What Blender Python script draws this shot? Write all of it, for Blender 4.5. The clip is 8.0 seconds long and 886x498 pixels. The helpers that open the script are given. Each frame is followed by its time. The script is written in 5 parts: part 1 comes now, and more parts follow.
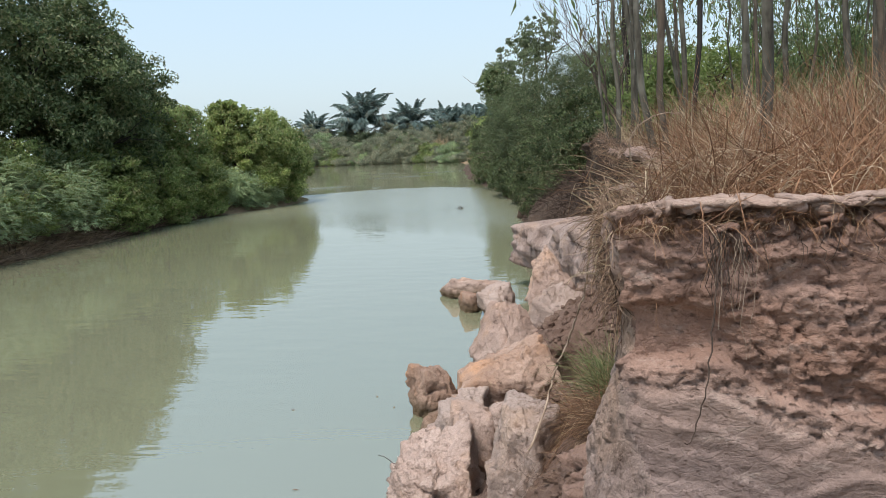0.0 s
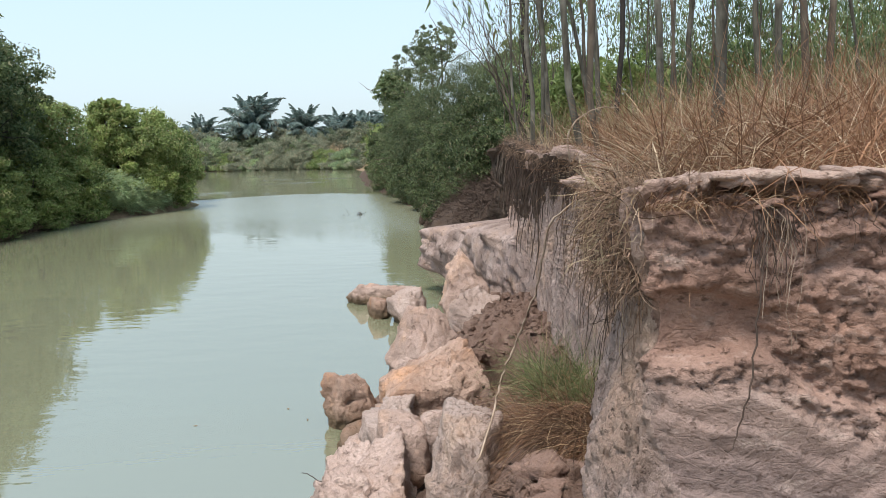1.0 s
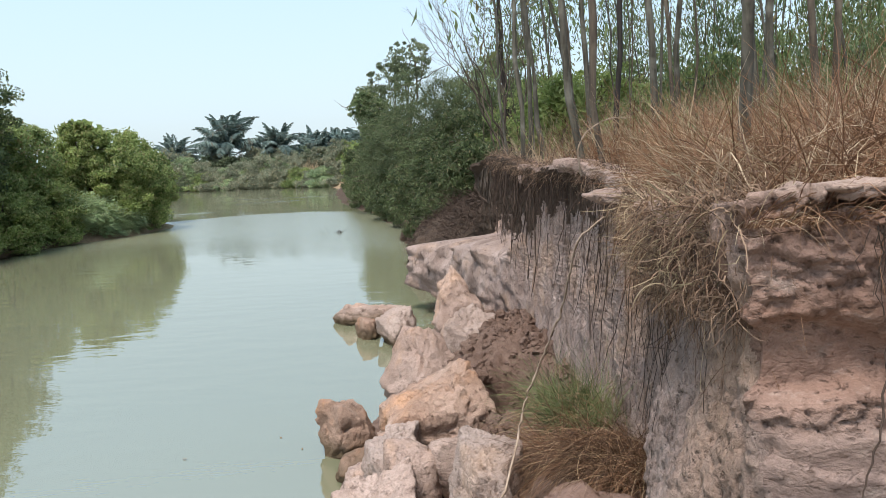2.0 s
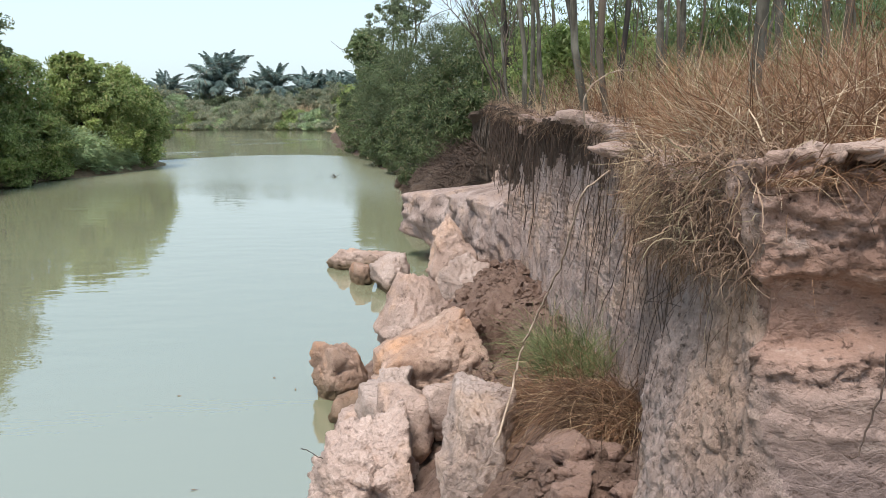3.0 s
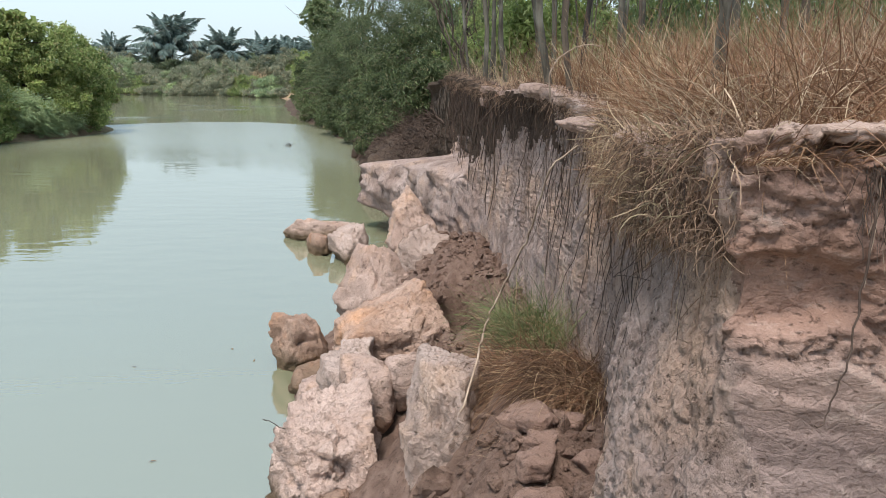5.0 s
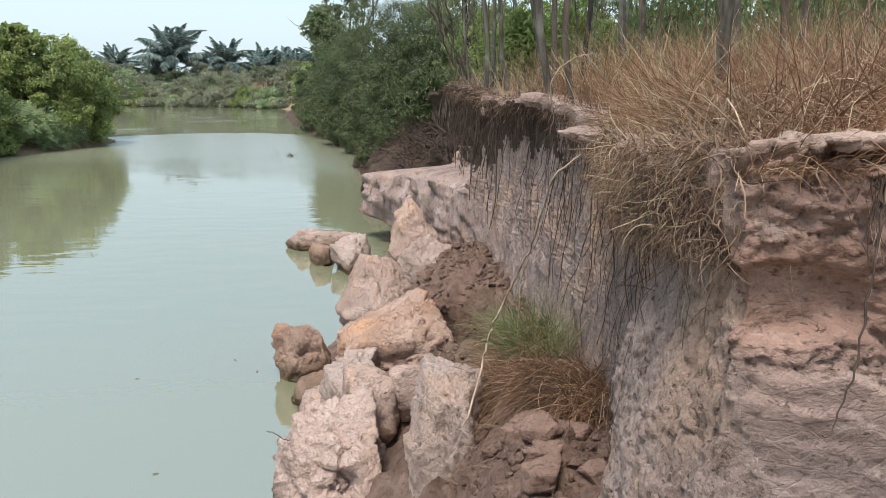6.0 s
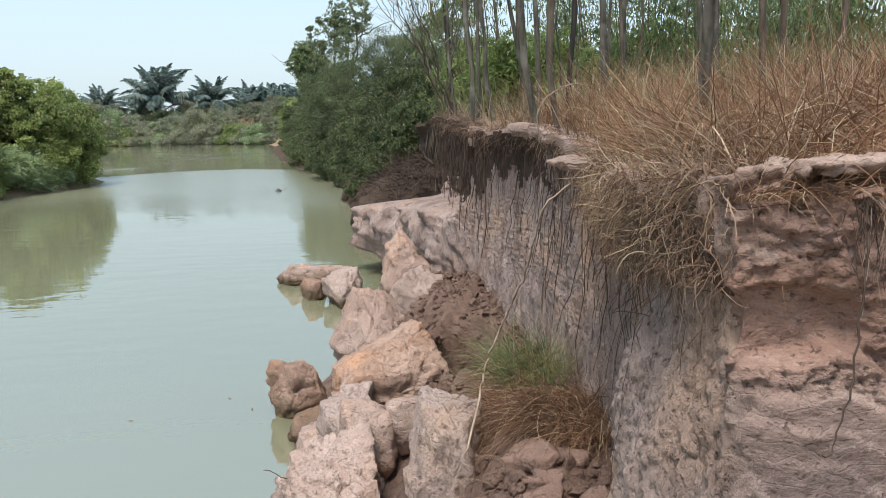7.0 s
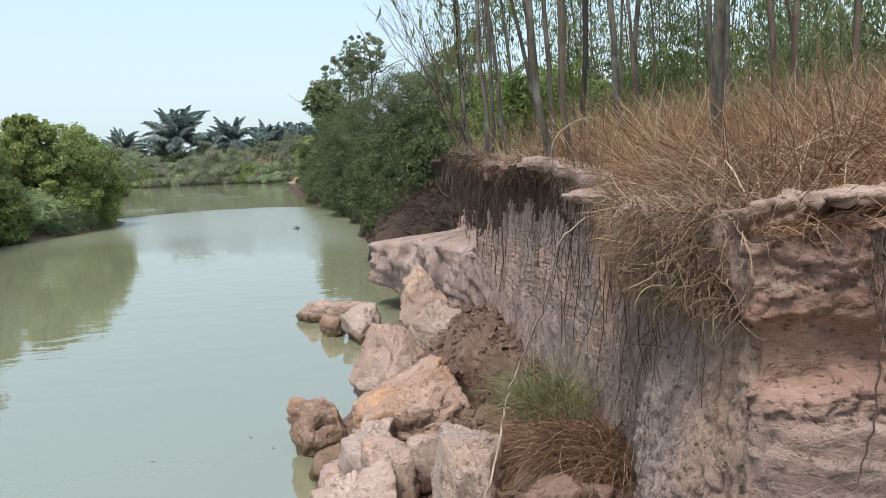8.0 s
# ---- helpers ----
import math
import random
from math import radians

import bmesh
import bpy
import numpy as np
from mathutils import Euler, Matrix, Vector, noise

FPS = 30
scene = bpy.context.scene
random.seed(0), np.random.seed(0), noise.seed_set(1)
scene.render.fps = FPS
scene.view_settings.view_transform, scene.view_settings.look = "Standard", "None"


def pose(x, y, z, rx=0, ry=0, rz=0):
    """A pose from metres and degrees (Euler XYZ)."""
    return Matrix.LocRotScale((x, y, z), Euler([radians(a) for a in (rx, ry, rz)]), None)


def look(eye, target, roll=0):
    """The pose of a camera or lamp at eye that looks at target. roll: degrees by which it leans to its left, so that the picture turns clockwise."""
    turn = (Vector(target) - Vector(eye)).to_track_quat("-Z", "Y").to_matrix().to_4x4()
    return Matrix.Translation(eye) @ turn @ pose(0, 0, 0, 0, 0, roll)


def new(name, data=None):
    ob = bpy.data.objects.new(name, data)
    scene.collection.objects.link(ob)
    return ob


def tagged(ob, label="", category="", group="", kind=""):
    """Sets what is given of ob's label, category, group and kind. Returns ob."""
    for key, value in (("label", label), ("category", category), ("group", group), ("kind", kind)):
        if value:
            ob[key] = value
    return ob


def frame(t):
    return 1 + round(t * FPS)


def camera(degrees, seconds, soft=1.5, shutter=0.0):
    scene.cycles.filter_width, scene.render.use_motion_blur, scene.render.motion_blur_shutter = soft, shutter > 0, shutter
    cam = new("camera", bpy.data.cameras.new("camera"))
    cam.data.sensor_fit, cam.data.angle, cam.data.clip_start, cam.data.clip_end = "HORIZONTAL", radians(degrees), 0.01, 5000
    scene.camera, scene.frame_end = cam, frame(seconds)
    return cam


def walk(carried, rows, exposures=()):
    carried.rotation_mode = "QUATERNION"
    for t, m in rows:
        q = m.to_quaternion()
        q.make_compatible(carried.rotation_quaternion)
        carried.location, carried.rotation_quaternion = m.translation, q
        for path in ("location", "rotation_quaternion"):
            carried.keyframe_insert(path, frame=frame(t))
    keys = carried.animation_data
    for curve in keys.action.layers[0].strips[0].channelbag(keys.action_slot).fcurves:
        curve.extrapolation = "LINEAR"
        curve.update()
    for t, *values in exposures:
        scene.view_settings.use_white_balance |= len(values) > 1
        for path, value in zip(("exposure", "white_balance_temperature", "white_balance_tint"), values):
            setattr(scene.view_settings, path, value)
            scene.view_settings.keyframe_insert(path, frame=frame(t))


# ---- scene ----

# ------------------------------------------------------------------ camera
cam = camera(61.8, 8.0, soft=0.85)
ROWS = [  # seconds, x, y, z, yaw, pitch, roll
    (0.0, 0.000, 0.000, 2.701, 9.90, -8.45, -3.20),
    (0.5, -0.170, 0.137, 2.653, 5.69, -8.74, -2.40),
    (1.0, -0.286, 0.275, 2.605, 1.56, -8.19, -2.10),
    (1.2, -0.348, 0.348, 2.610, 0.58, -7.47, -2.50),
    (2.3, -0.498, 0.521, 2.606, -0.43, -7.06, -3.10),
    (2.5, -0.508, 0.528, 2.614, -0.14, -8.43, -2.60),
    (3.0, -0.530, 0.497, 2.606, -0.85, -11.07, -1.00),
    (3.5, -0.518, 0.515, 2.598, -2.32, -12.98, -0.40),
    (4.0, -0.540, 0.541, 2.603, -2.44, -12.92, -0.20),
    (4.5, -0.584, 0.496, 2.610, -3.62, -13.03, 0.50),
    (4.7, -0.588, 0.496, 2.611, -4.35, -13.35, 0.45),
    (5.8, -0.594, 0.499, 2.616, -4.35, -12.85, 0.10),
    (6.0, -0.596, 0.498, 2.618, -4.29, -12.62, -0.10),
    (6.5, -0.607, 0.482, 2.633, -3.92, -11.63, -1.40),
    (7.0, -0.613, 0.480, 2.632, -5.10, -10.34, -1.80),
    (7.5, -0.623, 0.469, 2.639, -6.22, -9.18, -2.00),
    (8.0, -0.616, 0.455, 2.648, -3.85, -7.70, -3.20),
]
walk(cam, [(t, pose(x, y, z, 90 + pitch, 0, yaw) @ pose(0, 0, 0, 0, 0, roll)) for t, x, y, z, yaw, pitch, roll in ROWS],
     [(0.0, 0.0), (0.5, 0.06), (1.0, 0.16), (2.5, 0.16), (3.0, 0.28), (3.5, 0.44), (4.0, 0.30), (4.5, 0.22), (6.0, 0.20), (7.0, 0.12), (8.0, 0.12)])

# ------------------------------------------------------------------ light: a bright hazy overcast sky
SUN_EL, SUN_AZ = 66.0, 207.0     # degrees; azimuth from +y towards +x
world = bpy.data.worlds.new("overcast_sky")
scene.world = world
world.use_nodes = True
wn, wl = world.node_tree.nodes, world.node_tree.links
wn.clear()
w_out = wn.new("ShaderNodeOutputWorld")
w_sky = wn.new("ShaderNodeTexSky")
w_sky.sky_type = "NISHITA"
w_sky.sun_disc = False
w_sky.sun_elevation, w_sky.sun_rotation = radians(SUN_EL), radians(SUN_AZ)
w_sky.dust_density, w_sky.air_density, w_sky.ozone_density = 3.0, 1.0, 1.0
w_bg = wn.new("ShaderNodeBackground")
w_bg.inputs["Strength"].default_value = 0.05
wl.new(w_sky.outputs[0], w_bg.inputs["Color"])
w_cloud = wn.new("ShaderNodeBackground")
# overcast: brighter overhead than at the horizon
w_tc = wn.new("ShaderNodeTexCoord")
w_sep = wn.new("ShaderNodeSeparateXYZ")
w_grad = wn.new("ShaderNodeMapRange")
wl.new(w_tc.outputs["Generated"], w_sep.inputs[0])
wl.new(w_sep.outputs[2], w_grad.inputs[0])
for k_, v_ in zip((1, 2, 3, 4), (0.0, 1.0, 0.72, 1.22)):
    w_grad.inputs[k_].default_value = v_
wl.new(w_grad.outputs[0], w_cloud.inputs["Strength"])
w_tint = wn.new("ShaderNodeMix")
w_tint.data_type = "RGBA"
w_tint.inputs[6].default_value, w_tint.inputs[7].default_value = (0.80, 0.94, 1.0, 1), (0.56, 0.78, 1.0, 1)
w_ramp = wn.new("ShaderNodeMapRange")
w_ramp.inputs[2].default_value = 0.3
wl.new(w_sep.outputs[2], w_ramp.inputs[0])
wl.new(w_ramp.outputs[0], w_tint.inputs[0])
wl.new(w_tint.outputs[2], w_cloud.inputs["Color"])
w_add = wn.new("ShaderNodeAddShader")
wl.new(w_bg.outputs[0], w_add.inputs[0])
wl.new(w_cloud.outputs[0], w_add.inputs[1])
wl.new(w_add.outputs[0], w_out.inputs["Surface"])
sun = new("sun", bpy.data.lights.new("sun", "SUN"))
sun.data.energy, sun.data.angle, sun.data.color = 5.0, radians(18), (1.0, 0.95, 0.895)
saz, sel = radians(SUN_AZ), radians(SUN_EL)
sun_dir = Vector((math.sin(saz) * math.cos(sel), math.cos(saz) * math.cos(sel), math.sin(sel)))
sun.matrix_world = look(sun_dir * 60, (0, 0, 0))


# ------------------------------------------------------------------ arithmetic helpers
def hash3(i, j, k, seed):
    n = (i * 374761393 + j * 668265263 + k * 2147483647 + seed * 1274126177) & 0xFFFFFFFF
    n = ((n ^ (n >> 13)) * 1274126177) & 0xFFFFFFFF
    n = ((n ^ (n >> 16)) * 2246822519) & 0xFFFFFFFF
    return ((n ^ (n >> 15)) & 0xFFFF) / 65535.0


def vnoise(p, seed=0):
    """Smooth value noise, -1 to 1, at the rows of p."""
    f = np.floor(p)
    q = p - f
    q = q * q * q * (q * (q * 6 - 15) + 10)
    i, j, k = (f[:, a].astype(np.int64) for a in range(3))
    total = 0.0
    for a in (0, 1):
        for b in (0, 1):
            for c in (0, 1):
                w = (q[:, 0] if a else 1 - q[:, 0]) * (q[:, 1] if b else 1 - q[:, 1]) * (q[:, 2] if c else 1 - q[:, 2])
                total = total + w * hash3(i + a, j + b, k + c, seed)
    return total * 2 - 1


def fbm(p, octaves=4, seed=0, gain=0.5):
    total, amp = 0.0, 1.0
    for o in range(octaves):
        total = total + amp * vnoise(p * (2.03 ** o) + 17.3 * o, seed + o)
        amp *= gain
    return total


def ridged(p, octaves=3, seed=0):
    total, amp = 0.0, 1.0
    for o in range(octaves):
        total = total + amp * (1 - np.abs(vnoise(p * (2.1 ** o) + 9.7 * o, seed + o)))
        amp *= 0.5
    return total / 1.75


def facets(p, seed=0, tilt=0.8):
    """Broken planes: in every cell a level and a tilt of its own; also the nearness to the cell's edge."""
    f = np.floor(p).astype(np.int64)
    best, second, pick = np.full(len(p), 9.0), np.full(len(p), 9.0), f.copy()
    for a in (-1, 0, 1):
        for b in (-1, 0, 1):
            for c in (-1, 0, 1):
                g = f + np.array([a, b, c])
                h = np.stack([hash3(g[:, 0], g[:, 1], g[:, 2], seed + m) for m in range(3)], 1)
                d = np.linalg.norm(g + 0.1 + 0.8 * h - p, axis=1)
                near = d < best
                second = np.where(near, best, np.minimum(second, d))
                pick = np.where(near[:, None], g, pick)
                best = np.where(near, d, best)
    r = np.stack([hash3(pick[:, 0], pick[:, 1], pick[:, 2], seed + m) for m in range(7)], 1)
    away = p - (pick + 0.1 + 0.8 * r[:, :3])
    return (r[:, 3] - 0.5) + 2 * tilt * ((r[:, 4:7] - 0.5) * away).sum(1), second - best


def step01(a, b, v):
    t = np.clip((v - a) / (b - a), 0, 1)
    return t * t * (3 - 2 * t)


def lerp_table(table, v):
    xs, ys = zip(*table)
    return np.interp(v, xs, ys)


# ------------------------------------------------------------------ mesh helpers
def mesh_from(name, verts, faces, material, smooth=True, mats=None):
    """A mesh from arrays; faces is an (n, 3) or (n, 4) array."""
    verts, faces = np.asarray(verts, np.float32), np.asarray(faces, np.int32)
    me = bpy.data.meshes.new(name)
    n, m = faces.shape
    me.vertices.add(len(verts))
    me.vertices.foreach_set("co", verts.ravel())
    me.loops.add(n * m)
    me.loops.foreach_set("vertex_index", faces.ravel())
    me.polygons.add(n)
    me.polygons.foreach_set("loop_start", np.arange(0, n * m, m, dtype=np.int32))
    me.polygons.foreach_set("loop_total", np.full(n, m, np.int32))
    me.update(calc_edges=True)
    me.polygons.foreach_set("use_smooth", np.full(n, smooth))
    for mt in (material if isinstance(material, (list, tuple)) else [material]):
        me.materials.append(mt)
    if mats is not None:
        me.polygons.foreach_set("material_index", np.asarray(mats, np.int32))
    me.validate()
    me.update()
    return me


def thing(name, mesh, label, category, group="", kind="", at=(0, 0, 0)):
    ob = new(name, mesh)
    ob.location = at
    return tagged(ob, label, category, group, kind)


def under(name, mesh, parent, label=""):
    ob = new(name, mesh)
    ob.parent = parent
    if label:
        tagged(ob, label)
    return ob


class Tubes:
    """Gathers tubes along polylines into one mesh."""

    def __init__(self):
        self.v, self.f, self.n = [], [], 0

    def add(self, pts, radii, sides=5):
        pts = np.asarray(pts, float)
        radii = np.broadcast_to(np.asarray(radii, float), (len(pts),))
        t = np.gradient(pts, axis=0)
        t /= np.linalg.norm(t, axis=1)[:, None] + 1e-9
        ref = np.where(np.abs(t[:, 2:3]) > 0.9, np.array([[1.0, 0, 0]]), np.array([[0, 0, 1.0]]))
        a = np.cross(t, ref)
        a /= np.linalg.norm(a, axis=1)[:, None] + 1e-9
        b = np.cross(t, a)
        ang = np.arange(sides) * 2 * math.pi / sides
        ring = (np.cos(ang)[None, :, None] * a[:, None, :] + np.sin(ang)[None, :, None] * b[:, None, :]) * radii[:, None, None]
        v = (pts[:, None, :] + ring).reshape(-1, 3)
        k = np.arange(len(pts) - 1)[:, None] * sides
        s = np.arange(sides)[None, :]
        s2 = (s + 1) % sides
        f = np.stack([k + s, k + s2, k + sides + s2, k + sides + s], -1).reshape(-1, 4)
        self.v.append(v)
        self.f.append(f + self.n)
        self.n += len(v)

    def mesh(self, name, material):
        return mesh_from(name, np.concatenate(self.v), np.concatenate(self.f), material)


def ribbons(name, roots, heads, bend, lengths, widths, material, segs=5, seed=0):
    """Blades: each starts at a root, sets out along a heading (unit vectors) and bends by a vector per unit length squared."""
    n = len(roots)
    rs = np.random.RandomState(seed)
    u = np.linspace(0, 1, segs + 1)
    L = lengths[:, None, None]
    c = roots[:, None, :] + heads[:, None, :] * (u[None, :, None] * L) + bend[:, None, :] * (u[None, :, None] ** 2 * L)
    side = np.cross(heads, rs.normal(size=(n, 3)))
    side /= np.linalg.norm(side, axis=1)[:, None] + 1e-9
    w = widths[:, None, None] * np.maximum(1 - u[None, :, None] ** 1.6, 0.06) * 0.5
    v = np.stack([c - side[:, None, :] * w, c + side[:, None, :] * w], 2).reshape(-1, 3)
    base = (np.arange(n) * (segs + 1) * 2)[:, None]
    k = (np.arange(segs) * 2)[None, :]
    f = np.stack([base + k, base + k + 1, base + k + 3, base + k + 2], -1).reshape(-1, 4)
    return mesh_from(name, v, f, material)


def strands(name, roots, heads, lengths, widths, material, segs=9, kink=0.35, pull=(0, 0, -0.15), seed=0, stiff=1.0):
    """Crooked flat strands: each walks on from its root, its way turning a little at every joint and pulled along by a drift."""
    n = len(roots)
    rs = np.random.RandomState(seed)
    c = np.empty((n, segs + 1, 3))
    c[:, 0] = roots
    d = unit(heads.copy())
    curl = rs.normal(size=(n, 3)) * kink * 0.35
    for i in range(segs):
        c[:, i + 1] = c[:, i] + d * (lengths / segs)[:, None]
        jolt = rs.normal(size=(n, 3)) * (kink * (rs.rand(n, 1) < 0.35) * 1.6 + kink * 0.25)
        d = unit(d * stiff + curl + jolt + np.asarray(pull))
    side = np.cross(unit(heads), rs.normal(size=(n, 3)))
    side = unit(side)
    u = np.linspace(0, 1, segs + 1)
    w = widths[:, None, None] * np.maximum(1 - 0.8 * u[None, :, None] ** 2, 0.15) * 0.5
    v = np.stack([c - side[:, None, :] * w, c + side[:, None, :] * w], 2).reshape(-1, 3)
    base = (np.arange(n) * (segs + 1) * 2)[:, None]
    k = (np.arange(segs) * 2)[None, :]
    f = np.stack([base + k, base + k + 1, base + k + 3, base + k + 2], -1).reshape(-1, 4)
    return mesh_from(name, v, f, material)


def leaf_mesh(name, centers, axes, normals, length, width, material, fold=0.18):
    """One bent rhombic leaf for every centre."""
    n = len(centers)
    length = np.broadcast_to(length, (n,))[:, None]
    width = np.broadcast_to(width, (n,))[:, None]
    axes = axes / (np.linalg.norm(axes, axis=1)[:, None] + 1e-9)
    side = np.cross(axes, normals)
    side /= np.linalg.norm(side, axis=1)[:, None] + 1e-9
    nor = np.cross(side, axes)
    base = centers - axes * length * 0.5
    tip = centers + axes * length * 0.5 - nor * length * fold
    lft = centers - axes * length * 0.06 + side * width * 0.5 + nor * width * fold
    rgt = centers - axes * length * 0.06 - side * width * 0.5 + nor * width * fold
    v = np.stack([base, lft, tip, rgt], 1).reshape(-1, 3)
    f = np.arange(n * 4).reshape(-1, 4)
    return mesh_from(name, v, f, material, smooth=False)


def unit(v):
    return v / (np.linalg.norm(v, axis=1)[:, None] + 1e-9)


def crown_points(lobes, clumps, per, spread, rs, flat=0.7, inner=0.55):
    """Leaf centres and outward ways: rounded clumps strewn over the shells of ellipsoid lobes (x, y, z, rx, ry, rz)."""
    lobes = np.asarray(lobes, float)
    wt = (lobes[:, 3] * lobes[:, 4] + lobes[:, 3] * lobes[:, 5])
    pick = rs.choice(len(lobes), clumps, p=wt / wt.sum())
    d = unit(rs.normal(size=(clumps, 3)))
    r = inner + (1.0 - inner) * rs.rand(clumps) ** 0.45
    r = r * (1 + 0.24 * fbm(d * 1.7 + lobes[pick, :3] * 0.7, 3, 3))
    c = lobes[pick, :3] + d * r[:, None] * lobes[pick, 3:6]
    size = spread * (0.75 + 1.05 * rs.rand(clumps) ** 1.5)
    idx = np.repeat(np.arange(clumps), per)
    w = unit(rs.normal(size=(len(idx), 3)) + 0.5 * d[idx])
    off = w * (size[idx] * (0.25 + 0.75 * rs.rand(len(idx)) ** 0.6))[:, None]
    off[:, 2] *= flat
    out = unit(w * 0.9 + d[idx] * 0.4 + 0.2 * rs.normal(size=(len(idx), 3)) + np.array([0, 0, 0.4]))
    return c[idx] + off, out


def crown(name, lobes, clumps, per, spread, leaf, material, seed, droop=0.25, flat=0.7, zmin=0.05, inner=0.55, sprays=0):
    rs = np.random.RandomState(seed)
    if sprays:
        # feathery leaves: leaflets in pairs along arching stalks
        c, out = crown_points(lobes, clumps, max(1, per // (2 * sprays)), spread, rs, flat, inner)
        n, m = len(c), 2 * sprays
        way = unit(out * [1, 1, 0.35] + 0.35 * rs.normal(size=(n, 3)))
        side = unit(np.cross(way, [[0, 0, 1.0]]))
        L = 0.26 + 0.26 * rs.rand(n)
        u = np.repeat(np.linspace(0.15, 1, sprays), 2)
        sg = np.tile([1.0, -1.0], sprays)
        k = leaf[0] * (1.1 - 0.6 * u) * (0.8 + 0.4 * rs.rand(n, 1))
        ax = unit((way[:, None] * 0.45 + side[:, None] * sg[None, :, None] - np.array([0, 0, 0.25])).reshape(-1, 3))
        p = c[:, None] + way[:, None] * (u * L[:, None])[..., None] - np.array([0, 0, 1]) * (0.35 * L[:, None] * u ** 2)[..., None]
        p = p.reshape(-1, 3) + ax * k.reshape(-1, 1) * 0.5
        nor = np.repeat(unit(np.cross(side, way) + 0.15 * rs.normal(size=(n, 3))), m, 0)
        keep = p[:, 2] > zmin
        return leaf_mesh(name, p[keep], ax[keep], nor[keep], k.ravel()[keep], k.ravel()[keep] * leaf[1] / leaf[0], material, 0.08)
    c, out = crown_points(lobes, clumps, per, spread, rs, flat, inner)
    keep = c[:, 2] > zmin
    c, out = c[keep], out[keep]
    n = len(c)
    ax = unit(rs.normal(size=(n, 3)) + out * 0.4 - np.array([0, 0, droop]))
    k = 0.7 + 0.6 * rs.rand(n)
    return leaf_mesh(name, c, ax, unit(out + 0.35 * rs.normal(size=(n, 3))), leaf[0] * k, leaf[1] * k, material)


# ------------------------------------------------------------------ materials
def material(name, rough=0.85, spec=0.3):
    m = bpy.data.materials.new(name)
    m.use_nodes = True
    nt = m.node_tree
    b = nt.nodes["Principled BSDF"]
    b.inputs["Roughness"].default_value = rough
    b.inputs["Specular IOR Level"].default_value = spec
    return m, nt, b


def mix_rgb(nt, fac, a, b, mode="MIX"):
    n = nt.nodes.new("ShaderNodeMix")
    n.data_type, n.blend_type = "RGBA", mode
    for sock, val in ((n.inputs[0], fac), (n.inputs[6], a), (n.inputs[7], b)):
        if isinstance(val, bpy.types.NodeSocket):
            nt.links.new(val, sock)
        elif isinstance(val, (int, float)):
            sock.default_value = val
        else:
            sock.default_value = (*val, 1)
    return n.outputs[2]


def math_node(nt, op, a, b=0.0, clamp=False):
    n = nt.nodes.new("ShaderNodeMath")
    n.operation, n.use_clamp = op, clamp
    for sock, val in zip(n.inputs, (a, b)):
        if isinstance(val, bpy.types.NodeSocket):
            nt.links.new(val, sock)
        else:
            sock.default_value = val
    return n.outputs[0]


def remap(nt, v, lo, hi, a=0.0, b=1.0):
    n = nt.nodes.new("ShaderNodeMapRange")
    nt.links.new(v, n.inputs[0])
    for k, x in zip((1, 2, 3, 4), (lo, hi, a, b)):
        n.inputs[k].default_value = x
    return n.outputs[0]


def coords(nt, scale=(1, 1, 1), kind="Object", turn=(0, 0, 0)):
    tc = nt.nodes.new("ShaderNodeTexCoord")
    mp = nt.nodes.new("ShaderNodeMapping")
    mp.inputs["Scale"].default_value = scale
    mp.inputs["Rotation"].default_value = turn
    nt.links.new(tc.outputs[kind], mp.inputs[0])
    return mp.outputs[0]


def noise_tex(nt, vec, scale, detail=4.0, rough=0.55):
    n = nt.nodes.new("ShaderNodeTexNoise")
    n.inputs["Scale"].default_value = scale
    n.inputs["Detail"].default_value = detail
    n.inputs["Roughness"].default_value = rough
    nt.links.new(vec, n.inputs["Vector"])
    return n.outputs["Fac"]


def crack_tex(nt, vec, scale):
    n = nt.nodes.new("ShaderNodeTexVoronoi")
    n.feature = "DISTANCE_TO_EDGE"
    n.inputs["Scale"].default_value = scale
    nt.links.new(vec, n.inputs["Vector"])
    return n.outputs["Distance"]


def bump_to(nt, b, height, strength, dist=0.02, normal=None):
    n = nt.nodes.new("ShaderNodeBump")
    n.inputs["Strength"].default_value = strength
    n.inputs["Distance"].default_value = dist
    nt.links.new(height, n.inputs["Height"])
    if normal is not None:
        nt.links.new(normal, n.inputs["Normal"])
    nt.links.new(n.outputs[0], b.inputs["Normal"])
    return n.outputs[0]


